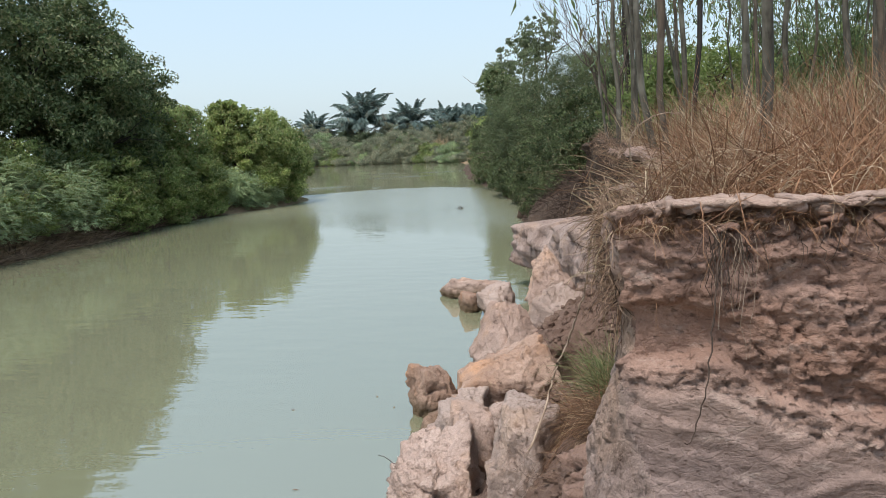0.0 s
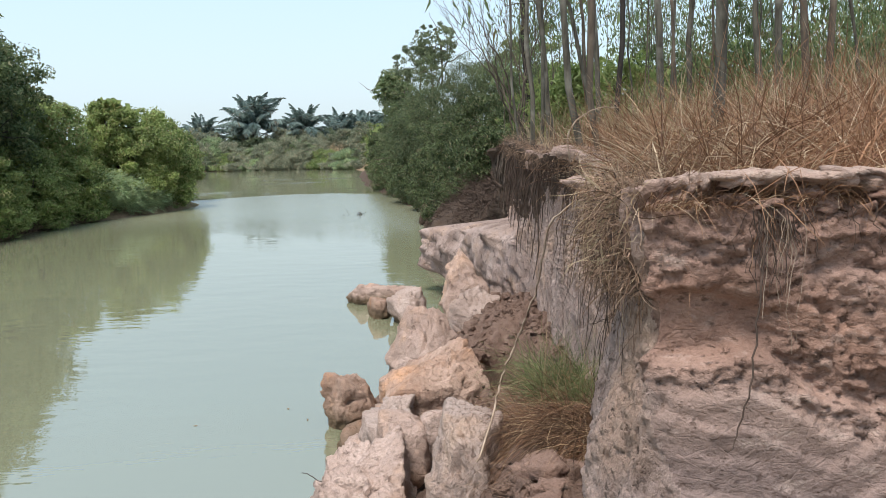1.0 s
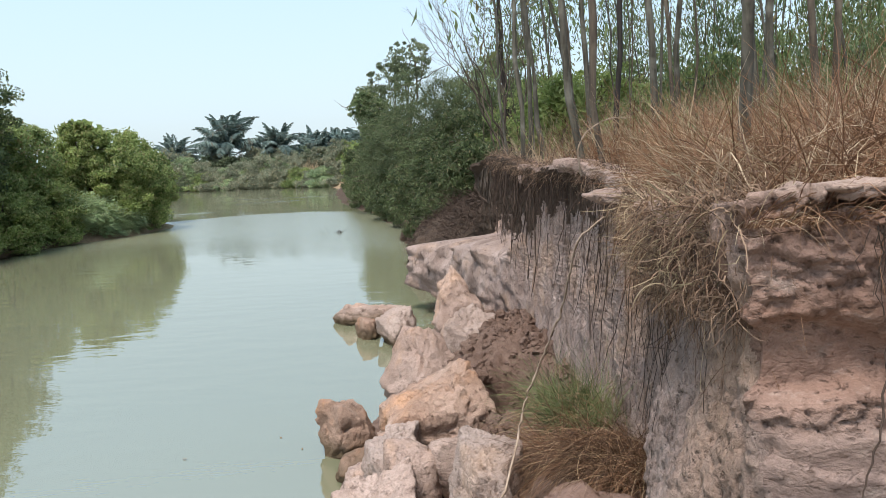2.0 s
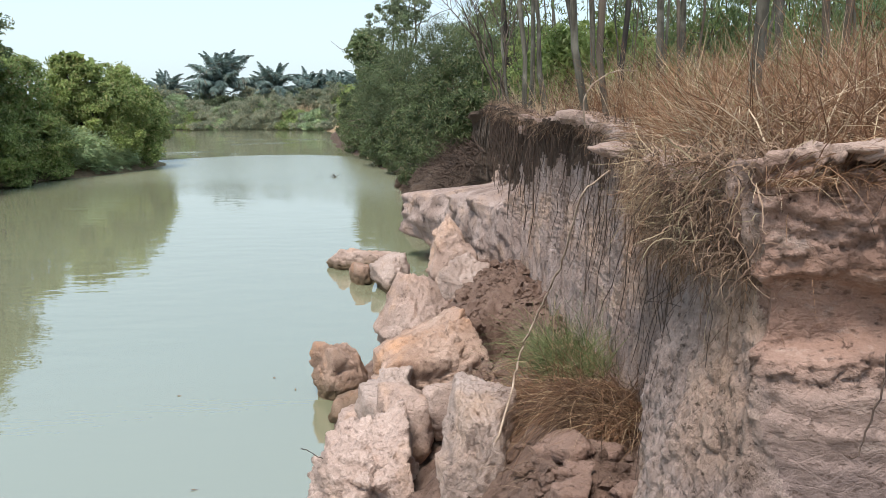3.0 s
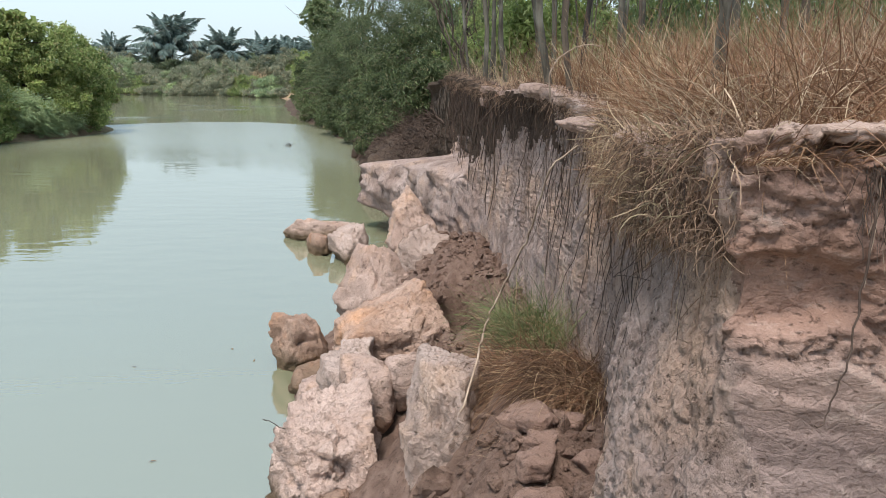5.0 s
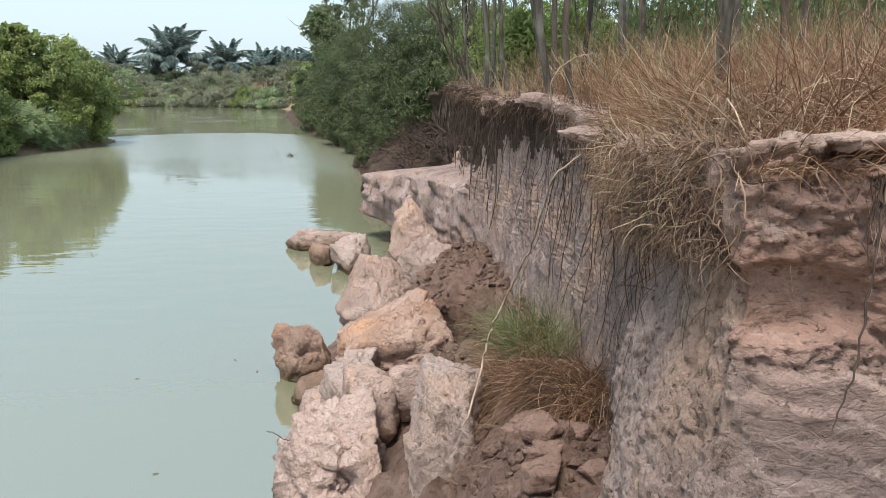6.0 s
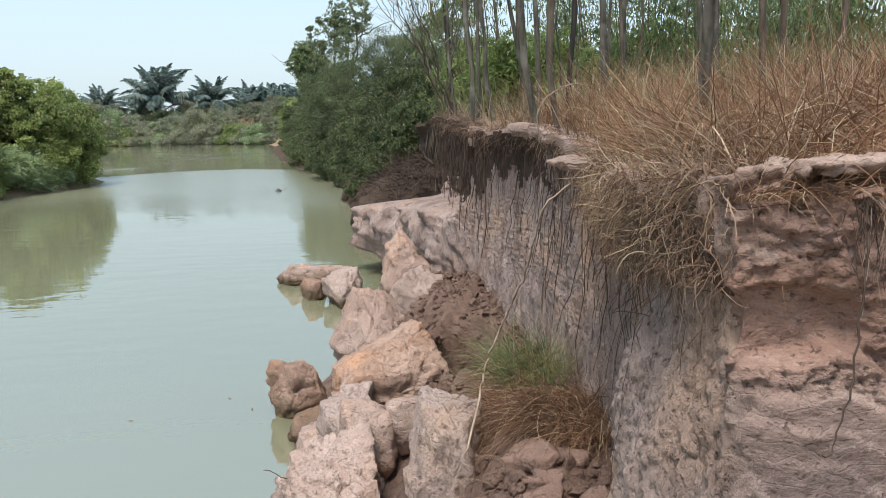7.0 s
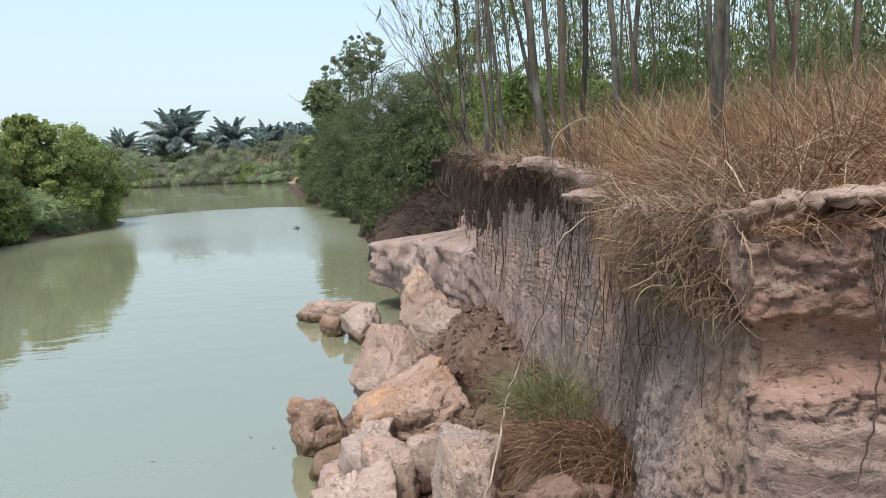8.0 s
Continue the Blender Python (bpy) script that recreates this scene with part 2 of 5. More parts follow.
def soil(name, pale, mid, dark, scale=1.0, streak=False, bump=0.6, stain=None, wet=False, speck=1.0):
    """Dry clay: pale and mid patches, dark crumbs, fine grain, hairline cracks."""
    m, nt, b = material(name, 0.95, 0.12)
    # iron in the clay: a little redder throughout
    pale, mid, dark = ((c_[0] * 0.74, c_[1] * 0.725, c_[2] * 0.76) for c_ in (pale, mid, dark))
    vec = coords(nt, (1, 1, 0.42) if streak else (1, 1, 1))
    big = noise_tex(nt, vec, 2.2 * scale, 5)
    mid_n = noise_tex(nt, vec, 11 * scale, 6, 0.65)
    fine = noise_tex(nt, coords(nt), 70 * scale, 6, 0.75)
    c = mix_rgb(nt, remap(nt, big, 0.35, 0.65), pale, mid)
    if stain:
        other = noise_tex(nt, coords(nt, (1.3, 0.9, 1.1)), 1.7 * scale, 4)
        c = mix_rgb(nt, remap(nt, other, 0.5, 0.68), c, stain)
    c = mix_rgb(nt, remap(nt, mid_n, 0.57, 0.78), c, dark)
    grain = remap(nt, fine, 0.3, 0.7)
    c = mix_rgb(nt, 0.8, c, mix_rgb(nt, grain, (0.74, 0.72, 0.70), (1.20, 1.20, 1.20)), "MULTIPLY")
    patch = noise_tex(nt, vec, 4.5 * scale, 5, 0.6)
    c = mix_rgb(nt, 1.0, c, mix_rgb(nt, remap(nt, patch, 0.33, 0.67), (0.80, 0.77, 0.75), (1.14, 1.14, 1.14)), "MULTIPLY")
    pits = noise_tex(nt, coords(nt), 26 * scale, 5, 0.7)
    c = mix_rgb(nt, remap(nt, pits, 0.61, 0.69, 0, 0.75 * speck), c, dark)
    flecks = noise_tex(nt, coords(nt, (1, 1, 0.55) if streak else (1, 1, 1)), 58 * scale, 3, 0.6)
    c = mix_rgb(nt, remap(nt, flecks, 0.64, 0.72, 0, 0.65 * speck), c, dark)
    if wet:
        z = nt.nodes.new("ShaderNodeSeparateXYZ")
        g = nt.nodes.new("ShaderNodeNewGeometry")
        nt.links.new(g.outputs["Position"], z.inputs[0])
        soak = remap(nt, math_node(nt, "ADD", z.outputs[2], math_node(nt, "MULTIPLY", mid_n, 0.16)), 0.14, 0.30)
        c = mix_rgb(nt, soak, (0.13, 0.09, 0.055), c)
    nt.links.new(c, b.inputs["Base Color"])
    h = math_node(nt, "ADD", math_node(nt, "MULTIPLY", mid_n, 1.5), math_node(nt, "MULTIPLY", fine, 0.45))
    h = math_node(nt, "SUBTRACT", h, remap(nt, flecks, 0.6, 0.7, 0, 0.4))
    h = math_node(nt, "SUBTRACT", h, remap(nt, pits, 0.58, 0.7, 0, 0.35))
    crack = remap(nt, crack_tex(nt, vec, 13 * scale), 0.0, 0.06)
    h = math_node(nt, "ADD", h, math_node(nt, "MULTIPLY", crack, 0.12))
    bump_to(nt, b, h, bump, 0.045 / scale)
    return m


def leafy(name, a, b2, dry=None, gloss=0.45, scale=0.6, through_light=0.25):
    """Foliage: every leaf its own tint between two greens, with broad lit and shaded patches painted in."""
    m, nt, b = material(name, gloss, 0.3)
    g = nt.nodes.new("ShaderNodeNewGeometry")
    patch = noise_tex(nt, coords(nt), scale, 3)
    c = mix_rgb(nt, g.outputs["Random Per Island"], a, b2)
    # broad noise in the colour imitates light clumps and dark inner pockets
    c = mix_rgb(nt, 1.0, c, mix_rgb(nt, remap(nt, patch, 0.36, 0.64), (0.66, 0.68, 0.66), (1.25, 1.22, 1.2)), "MULTIPLY")
    if dry:
        r2 = math_node(nt, "FRACT", math_node(nt, "MULTIPLY", g.outputs["Random Per Island"], 37.7))
        c = mix_rgb(nt, remap(nt, r2, 0.86, 0.9), c, dry)
    nt.links.new(c, b.inputs["Base Color"])
    tr = nt.nodes.new("ShaderNodeBsdfTranslucent")
    nt.links.new(c, tr.inputs["Color"])
    ms = nt.nodes.new("ShaderNodeMixShader")
    ms.inputs[0].default_value = through_light
    nt.links.new(b.outputs[0], ms.inputs[1])
    nt.links.new(tr.outputs[0], ms.inputs[2])
    nt.links.new(ms.outputs[0], nt.nodes["Material Output"].inputs["Surface"])
    return m


def barky(name, a, b2, streak=0.12, spots=None):
    m, nt, b = material(name, 0.9, 0.15)
    v = coords(nt, (1, 1, streak))
    n1 = noise_tex(nt, v, 30, 5)
    n2 = noise_tex(nt, coords(nt), 2.5, 4)
    c = mix_rgb(nt, remap(nt, n1, 0.35, 0.65), a, b2)
    if spots:
        c = mix_rgb(nt, remap(nt, n2, 0.52, 0.66), c, spots)
    nt.links.new(c, b.inputs["Base Color"])
    bump_to(nt, b, n1, 0.5, 0.02)
    return m


SOIL_SIDE = soil("grey_clay_streaked", (0.57, 0.452, 0.385), (0.42, 0.318, 0.26), (0.09, 0.06, 0.046), 1.0, True, 1.0, (0.45, 0.31, 0.23))
SOIL_BLOCK = soil("pale_clay", (0.70, 0.54, 0.44), (0.51, 0.365, 0.285), (0.13, 0.080, 0.058), 1.0, False, 0.9, (0.52, 0.335, 0.225), True, 0.35)
SOIL_GREYBLOCK = soil("grey_clay", (0.66, 0.525, 0.435), (0.45, 0.345, 0.28), (0.12, 0.082, 0.062), 1.0, False, 0.9, (0.47, 0.325, 0.235), True, 0.35)
SOIL_ORANGE = soil("orange_stained_clay", (0.68, 0.505, 0.39), (0.54, 0.36, 0.255), (0.14, 0.083, 0.055), 1.1, False, 0.9, (0.53, 0.30, 0.175), True, 0.35)
SOIL_RED = soil("red_clay", (0.52, 0.37, 0.275), (0.40, 0.25, 0.165), (0.12, 0.07, 0.045), 1.2, False, 0.9, (0.42, 0.21, 0.105), True, 0.35)
SOIL_LOOSE = soil("loose_brown_soil", (0.29, 0.20, 0.15), (0.20, 0.132, 0.098), (0.055, 0.035, 0.026), 2.0, False, 1.0)
SOIL_CRUST = soil("dry_crust", (0.60, 0.455, 0.37), (0.46, 0.33, 0.26), (0.13, 0.08, 0.06), 1.5, False, 1.0)
SOIL_DARK_SHADE = soil("dark_soil_and_root_shade", (0.135, 0.098, 0.070), (0.088, 0.062, 0.045), (0.036, 0.025, 0.018), 0.8, True, 0.9)
SOIL_CLOD = soil("reddish_clod_soil", (0.44, 0.30, 0.23), (0.33, 0.215, 0.16), (0.08, 0.05, 0.037), 2.0, False, 1.0)
SOIL_ROOTY = soil("brown_rooty_soil", (0.30, 0.20, 0.145), (0.20, 0.13, 0.09), (0.055, 0.036, 0.026), 1.2, True, 1.0)
BARK_GREY = barky("grey_bark", (0.115, 0.104, 0.082), (0.05, 0.044, 0.034), 0.12, (0.18, 0.168, 0.136))
BARK_BROWN = barky("brown_bark", (0.12, 0.095, 0.07), (0.062, 0.048, 0.037), 0.1, (0.17, 0.14, 0.105))
BARK_DARK = barky("dark_bark", (0.045, 0.038, 0.034), (0.022, 0.018, 0.016), 0.1)
ROOT_DARK = barky("dark_root", (0.085, 0.058, 0.045), (0.04, 0.028, 0.022), 0.4)
ROOT_PALE = barky("pale_root", (0.38, 0.29, 0.22), (0.22, 0.155, 0.11), 0.4)
LEAF_DARK = leafy("dark_leaves", (0.055, 0.088, 0.034), (0.185, 0.225, 0.10), (0.24, 0.235, 0.12), 0.5, 0.6, 0.3)
LEAF_BRIGHT = leafy("bright_leaves", (0.12, 0.175, 0.05), (0.34, 0.39, 0.14), (0.30, 0.28, 0.12), 0.5, 0.6, 0.4)
LEAF_BLUE = leafy("bluish_feathery_leaves", (0.20, 0.285, 0.14), (0.40, 0.475, 0.27), (0.34, 0.33, 0.17), 0.5, 0.6, 0.4)
LEAF_MID = leafy("green_leaves", (0.13, 0.19, 0.062), (0.33, 0.385, 0.145), (0.26, 0.22, 0.10), 0.5, 0.6, 0.4)
LEAF_BAMBOO = leafy("fine_green_leaves", (0.034, 0.054, 0.022), (0.145, 0.18, 0.078), (0.15, 0.135, 0.07), 0.55, 0.3, 0.25)
LEAF_GUM = leafy("gum_leaves", (0.078, 0.122, 0.048), (0.205, 0.255, 0.112), (0.17, 0.14, 0.06), 0.45, 0.6, 0.4)
LEAF_YOUNG = leafy("young_leaves", (0.15, 0.215, 0.06), (0.33, 0.385, 0.14), None, 0.45, 0.6, 0.4)
# palm greens paled and blued: distance haze mixed into the leaf colours
LEAF_PALM = leafy("palm_leaflets_hazed", (0.125, 0.175, 0.158), (0.205, 0.262, 0.24), (0.16, 0.155, 0.125), 0.95)
# far-shore green lightened and greyed in the same way to suggest haze
LEAF_FAR = leafy("greyish_hazed_shrub_leaves", (0.17, 0.19, 0.125), (0.32, 0.325, 0.225), (0.36, 0.30, 0.20), 0.6, 0.35, 0.35)
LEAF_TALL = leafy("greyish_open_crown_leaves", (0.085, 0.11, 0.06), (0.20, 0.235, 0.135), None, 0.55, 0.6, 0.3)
GRASS_RED = leafy("red_brown_dry_grass", (0.11, 0.048, 0.025), (0.32, 0.18, 0.10), (0.50, 0.385, 0.26), 0.7, 1.2, 0.3)
GRASS_STRAW = leafy("straw_coloured_grass", (0.30, 0.215, 0.125), (0.52, 0.40, 0.26), (0.18, 0.11, 0.06), 0.7, 1.2, 0.3)
GRASS_MAT = leafy("dead_grass_mat", (0.095, 0.056, 0.038), (0.36, 0.245, 0.17), (0.05, 0.034, 0.026), 0.8, 3.0, 0.3)
GRASS_TUFT = leafy("brown_drooping_grass", (0.055, 0.028, 0.016), (0.22, 0.115, 0.062), (0.42, 0.29, 0.17), 0.7, 3.0, 0.25)
GRASS_GREEN = leafy("green_grass", (0.06, 0.092, 0.03), (0.19, 0.20, 0.085), (0.3, 0.22, 0.12), 0.6, 3.0, 0.3)
DEAD_WOOD = barky("dead_twigs", (0.125, 0.098, 0.078), (0.06, 0.046, 0.036), 0.3)


def face_clay():
    """The fresh broken face: strata by height, red above, grey below, wavy."""
    m, nt, b = material("layered_clay_face", 0.95, 0.12)
    g = nt.nodes.new("ShaderNodeNewGeometry")
    sep = nt.nodes.new("ShaderNodeSeparateXYZ")
    nt.links.new(g.outputs["Position"], sep.inputs[0])
    wob = noise_tex(nt, coords(nt, (1, 1, 1.5)), 3.2, 4)
    z = math_node(nt, "ADD", sep.outputs[2], math_node(nt, "MULTIPLY", math_node(nt, "SUBTRACT", wob, 0.5), 0.16))
    dip = math_node(nt, "MULTIPLY", math_node(nt, "MAXIMUM", math_node(nt, "SUBTRACT", sep.outputs[0], 0.32), 0.0), 0.38)
    z = math_node(nt, "ADD", z, math_node(nt, "MINIMUM", dip, math_node(nt, "MAXIMUM", math_node(nt, "SUBTRACT", 2.45, sep.outputs[2]), 0.0)))
    ramp = nt.nodes.new("ShaderNodeValToRGB")
    nt.links.new(remap(nt, z, 1.6, 2.55), ramp.inputs[0])
    stops = ((0.0, (0.25, 0.184, 0.162)), (0.16, (0.34, 0.254, 0.222)), (0.27, (0.25, 0.184, 0.162)), (0.45, (0.38, 0.272, 0.225)),
             (0.55, (0.35, 0.222, 0.17)), (0.70, (0.34, 0.205, 0.15)), (0.80, (0.42, 0.278, 0.22)), (0.9, (0.33, 0.208, 0.16)), (0.955, (0.47, 0.345, 0.28)))
    e = ramp.color_ramp.elements
    while len(e) < len(stops):
        e.new(0.5)
    for el, (p, c) in zip(e, stops):
        el.position, el.color = p, (*c, 1)
    c = ramp.outputs[0]
    layer = noise_tex(nt, coords(nt, (1, 1, 4), "Object", (0, radians(-16), 0)), 3.2, 5, 0.6)
    c = mix_rgb(nt, 1.0, c, mix_rgb(nt, remap(nt, layer, 0.36, 0.64), (0.64, 0.625, 0.63), (0.90, 0.885, 0.885)), "MULTIPLY")
    dirt = noise_tex(nt, coords(nt, (1, 1, 2)), 5, 6, 0.7)
    c = mix_rgb(nt, remap(nt, dirt, 0.62, 0.76, 0, 0.7), c, (0.17, 0.10, 0.078))
    pale = noise_tex(nt, coords(nt, (1, 1, 2.2)), 9, 6, 0.7)
    c = mix_rgb(nt, remap(nt, pale, 0.55, 0.75, 0, 0.75), c, (0.48, 0.375, 0.315))
    fine = noise_tex(nt, coords(nt), 130, 6, 0.75)
    c = mix_rgb(nt, 0.8, c, mix_rgb(nt, remap(nt, fine, 0.3, 0.7), (0.74, 0.72, 0.70), (1.18, 1.18, 1.18)), "MULTIPLY")
    pits = noise_tex(nt, coords(nt, (1, 1, 1.7)), 42, 5, 0.7)
    c = mix_rgb(nt, remap(nt, pits, 0.6, 0.7, 0, 0.6), c, (0.13, 0.08, 0.06))
    nt.links.new(c, b.inputs["Base Color"])
    mid_n = noise_tex(nt, coords(nt, (1, 1, 1.6)), 24, 6, 0.65)
    h = math_node(nt, "ADD", math_node(nt, "MULTIPLY", mid_n, 0.5), math_node(nt, "MULTIPLY", fine, 0.16))
    h = math_node(nt, "SUBTRACT", h, remap(nt, pits, 0.58, 0.7, 0, 0.25))
    crack = remap(nt, crack_tex(nt, coords(nt, (1, 1, 1.5)), 16), 0.0, 0.05)
    h = math_node(nt, "ADD", h, math_node(nt, "MULTIPLY", crack, 0.04))
    bump_to(nt, b, h, 1.0, 0.032)
    return m


SOIL_FACE = face_clay()


def water_material():
    m, nt, b = material("murky_green_water", 0.02, 0.5)
    b.inputs["IOR"].default_value = 2.75
    n1 = noise_tex(nt, coords(nt), 0.08, 3)
    c = mix_rgb(nt, remap(nt, n1, 0.35, 0.65), (0.146, 0.146, 0.090), (0.162, 0.162, 0.102))
    nt.links.new(c, b.inputs["Base Color"])
    rip = noise_tex(nt, coords(nt, (1.0, 2.4, 1)), 1.3, 3, 0.5)
    swell = noise_tex(nt, coords(nt, (0.6, 1.6, 1)), 0.35, 2)
    h = math_node(nt, "ADD", rip, math_node(nt, "MULTIPLY", swell, 2.0))
    g = nt.nodes.new("ShaderNodeNewGeometry")
    sep = nt.nodes.new("ShaderNodeSeparateXYZ")
    nt.links.new(g.outputs["Position"], sep.inputs[0])
    # a wind-ruffled band across the river with a crisp bowed far edge; beyond it still water with a few ruffled streaks
    off = math_node(nt, "ADD", sep.outputs[0], 9.5)
    bow = math_node(nt, "ADD", sep.outputs[1], math_node(nt, "MULTIPLY", math_node(nt, "MULTIPLY", off, off), 0.1))
    bow = math_node(nt, "ADD", bow, math_node(nt, "MULTIPLY", noise_tex(nt, coords(nt, (1, 0.4, 1)), 0.6, 3), 1.2))
    near_edge, far_edge = remap(nt, bow, 23.5, 30), remap(nt, bow, 42.2, 43.0, 1.0, 0.0)
    wind = math_node(nt, "MULTIPLY", near_edge, far_edge)
    streak = noise_tex(nt, coords(nt, (0.10, 0.22, 1)), 1.0, 4, 0.6)
    beyond = math_node(nt, "MULTIPLY", remap(nt, streak, 0.56, 0.66), remap(nt, bow, 43, 50))
    wind = math_node(nt, "MAXIMUM", wind, math_node(nt, "MULTIPLY", beyond, 0.7))
    nt.links.new(remap(nt, wind, 0.0, 1.0, 0.02, 0.24), b.inputs["Roughness"])
    tiny = noise_tex(nt, coords(nt, (1.0, 3.0, 1)), 2.2, 3)
    h = math_node(nt, "ADD", h, math_node(nt, "MULTIPLY", math_node(nt, "MULTIPLY", tiny, wind), 14.0))
    bump_to(nt, b, h, 0.02, 0.25)
    return m


WATER = water_material()


def ground_material():
    m, nt, b = material("dry_grassy_soil", 0.95, 0.1)
    n1 = noise_tex(nt, coords(nt), 0.5, 6)
    n2 = noise_tex(nt, coords(nt), 6, 6, 0.65)
    n3 = noise_tex(nt, coords(nt), 45, 5, 0.7)
    c = mix_rgb(nt, remap(nt, n1, 0.4, 0.62), (0.27, 0.18, 0.12), (0.22, 0.17, 0.09))
    c = mix_rgb(nt, remap(nt, n2, 0.45, 0.7), c, (0.12, 0.078, 0.055))
    c = mix_rgb(nt, 0.6, c, mix_rgb(nt, n3, (0.4, 0.4, 0.4), (1.5, 1.5, 1.5)), "MULTIPLY")
    nt.links.new(c, b.inputs["Base Color"])
    bump_to(nt, b, math_node(nt, "ADD", n2, math_node(nt, "MULTIPLY", n3, 0.5)), 0.8, 0.05)
    return m


GROUND = ground_material()

# ------------------------------------------------------------------ plan of the banks
CLIFF_X = [(1.9, 0.13), (2.2, 0.13), (2.7, 0.24), (3.3, 0.42), (4.2, 0.60), (5.2, 0.67), (6.4, 0.66), (7.6, 0.58), (9, 0.54),
           (10.5, 0.56), (12, 0.60), (13.8, 0.64), (16, 0.55), (19, 0.4), (22, 0.2), (26, -0.1), (36, -1.6), (48, -4.5), (65, -7), (77, -8), (90, -10), (120, -12)]
LIP_Z = [(1.9, 2.49), (2.6, 2.43), (3.3, 2.37), (4, 2.39), (5, 2.43), (6, 2.52), (8, 2.46), (10, 2.54), (14, 2.58), (18, 2.3), (22, 1.9), (27, 1.5)]
WATER_R = [(-60, -2.5), (0, -1.2), (3, -1.2), (5, -1.25), (7, -1.45), (8.5, -1.0), (10.5, -0.8), (11.5, -0.2), (13.3, 0.2), (14.5, -0.3), (18, -0.8), (25.5, -1.2),
           (36, -2.9), (48, -6.2), (65, -9), (77, -10.2), (85, -13), (90, -16)]
WATER_L = [(-60, -13), (15, -15), (22, -15), (28, -15.4), (33, -13), (36, -12.9), (39, -15), (45, -22), (55, -40), (65, -70), (80, -140), (100, -260)]
FAR_Y = [(-300, 110), (-60, 100), (-33, 95), (-20, 90), (-12, 84), (-8, 80)]


def ground_height(x, y):
    """Height of the land and the river bed."""
    p = np.stack([x, y, np.zeros_like(x)], 1)
    xr, xl, yf = lerp_table(WATER_R, y), lerp_table(WATER_L, y), lerp_table(FAR_Y, x)
    xc = lerp_table(CLIFF_X, y)
    dr, dl, df = x - xr, xl - x, (y - yf) * 0.8
    n_big, n_small = fbm(p * 0.35, 4, 5), fbm(p * 3.1, 5, 11)
    bed = -0.7 * step01(0, 2.5, np.minimum(np.minimum(-dr, -dl), -df)) - 0.05
    z = bed
    # slumped shelf under the cliff
    t = dr / np.maximum(xc - xr, 0.3)
    high = lerp_table([(-60, 1.15), (1.5, 1.1), (2.6, 0.95), (4.5, 0.92), (5.3, 0.62), (6.2, 0.72), (8, 0.78), (9.5, 0.66), (11, 0.25), (14, 0.5), (26, 1.1), (40, 0.9)], y)
    shelf = high * step01(-0.05, 0.75, t) + (0.08 * n_small + 0.04 * fbm(p * 13, 3, 19)) * step01(0, 0.3, t)
    shelf = np.maximum(shelf - 0.95 * np.exp(-(((x - 0.15) / 0.29) ** 2 + ((y - 6.45) / 0.55) ** 2) ** 3), np.minimum(shelf, 0.04))
    z = np.where(dr > 0, np.maximum(shelf, bed), z)
    # the plateau above
    inland = np.where(y > 1.95, x - xc, np.minimum(y - 1.95, 3.0) + 0 * x)
    top = lerp_table(LIP_Z, y) - 0.03 + 0.16 * step01(0.2, 2.5, x - xc) + 0.1 * n_big * step01(1, 6, x - xc)
    rise = step01(0.16, 0.22, inland) * step01(1.95, 2.12, y)
    rise = np.where(y > 26, step01(0.0, 5.0, dr), rise)
    z = np.where(dr > 0, z * (1 - rise) + top * rise, z)
    # left and far banks
    z = np.where(dl > 0, 0.45 * step01(0, 1.0, dl) + 0.8 * step01(1, 8, dl) + 0.12 * n_big * step01(0, 2, dl), z)
    z = np.where((df > 0) & (dr < 0), 0.5 * step01(0, 2.0, df) + 1.3 * step01(1, 12, df) + 0.2 * n_big, z)
    return z


def axis_steps(parts):
    out = []
    for a, b, s in parts:
        out.append(np.arange(a, b, s))
    return np.unique(np.round(np.concatenate(out), 4))


gx = axis_steps([(-900, -100, 80), (-100, -30, 5), (-30, -18, 1.0), (-18, -10, 0.4), (-10, -2, 1.0), (-2, 1.3, 0.035), (1.3, 4, 0.15), (4, 30, 1.5), (30, 100, 10), (100, 901, 80)])
gy = axis_steps([(-300, -20, 40), (-20, 1, 1.0), (1, 12, 0.05), (12, 28, 0.3), (28, 110, 1.5), (110, 200, 10), (200, 1701, 150)])
GX, GY = np.meshgrid(gx, gy)
gz = ground_height(GX.ravel(), GY.ravel())
gi = np.arange(len(gx) * len(gy)).reshape(len(gy), len(gx))
gf = np.stack([gi[:-1, :-1], gi[:-1, 1:], gi[1:, 1:], gi[1:, :-1]], -1).reshape(-1, 4)
gcx, gcy = GX.ravel()[gf].mean(1), GY.ravel()[gf].mean(1)
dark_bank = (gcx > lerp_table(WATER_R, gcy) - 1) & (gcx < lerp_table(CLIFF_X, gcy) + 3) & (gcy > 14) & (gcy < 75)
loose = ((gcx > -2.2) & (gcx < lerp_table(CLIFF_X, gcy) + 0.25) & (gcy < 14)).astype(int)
thing("ground", mesh_from("ground", np.stack([GX.ravel(), GY.ravel(), gz], 1), gf, [GROUND, SOIL_LOOSE, SOIL_DARK_SHADE], mats=np.where(dark_bank, 2, loose)),
      "dry brown river bank soil sloping down under the water", "ground", kind="structure")

# water sheet, finer near by
wx, wy = np.linspace(-300, 60, 40), np.linspace(-60, 140, 40)
WX, WY = np.meshgrid(wx, wy)
wi = np.arange(1600).reshape(40, 40)
wf = np.stack([wi[:-1, :-1], wi[:-1, 1:], wi[1:, 1:], wi[1:, :-1]], -1).reshape(-1, 4)
thing("water", mesh_from("water", np.stack([WX.ravel(), WY.ravel(), 0 * WX.ravel()], 1), wf, WATER),
      "still murky green river water mirroring the pale sky", "water", kind="structure")


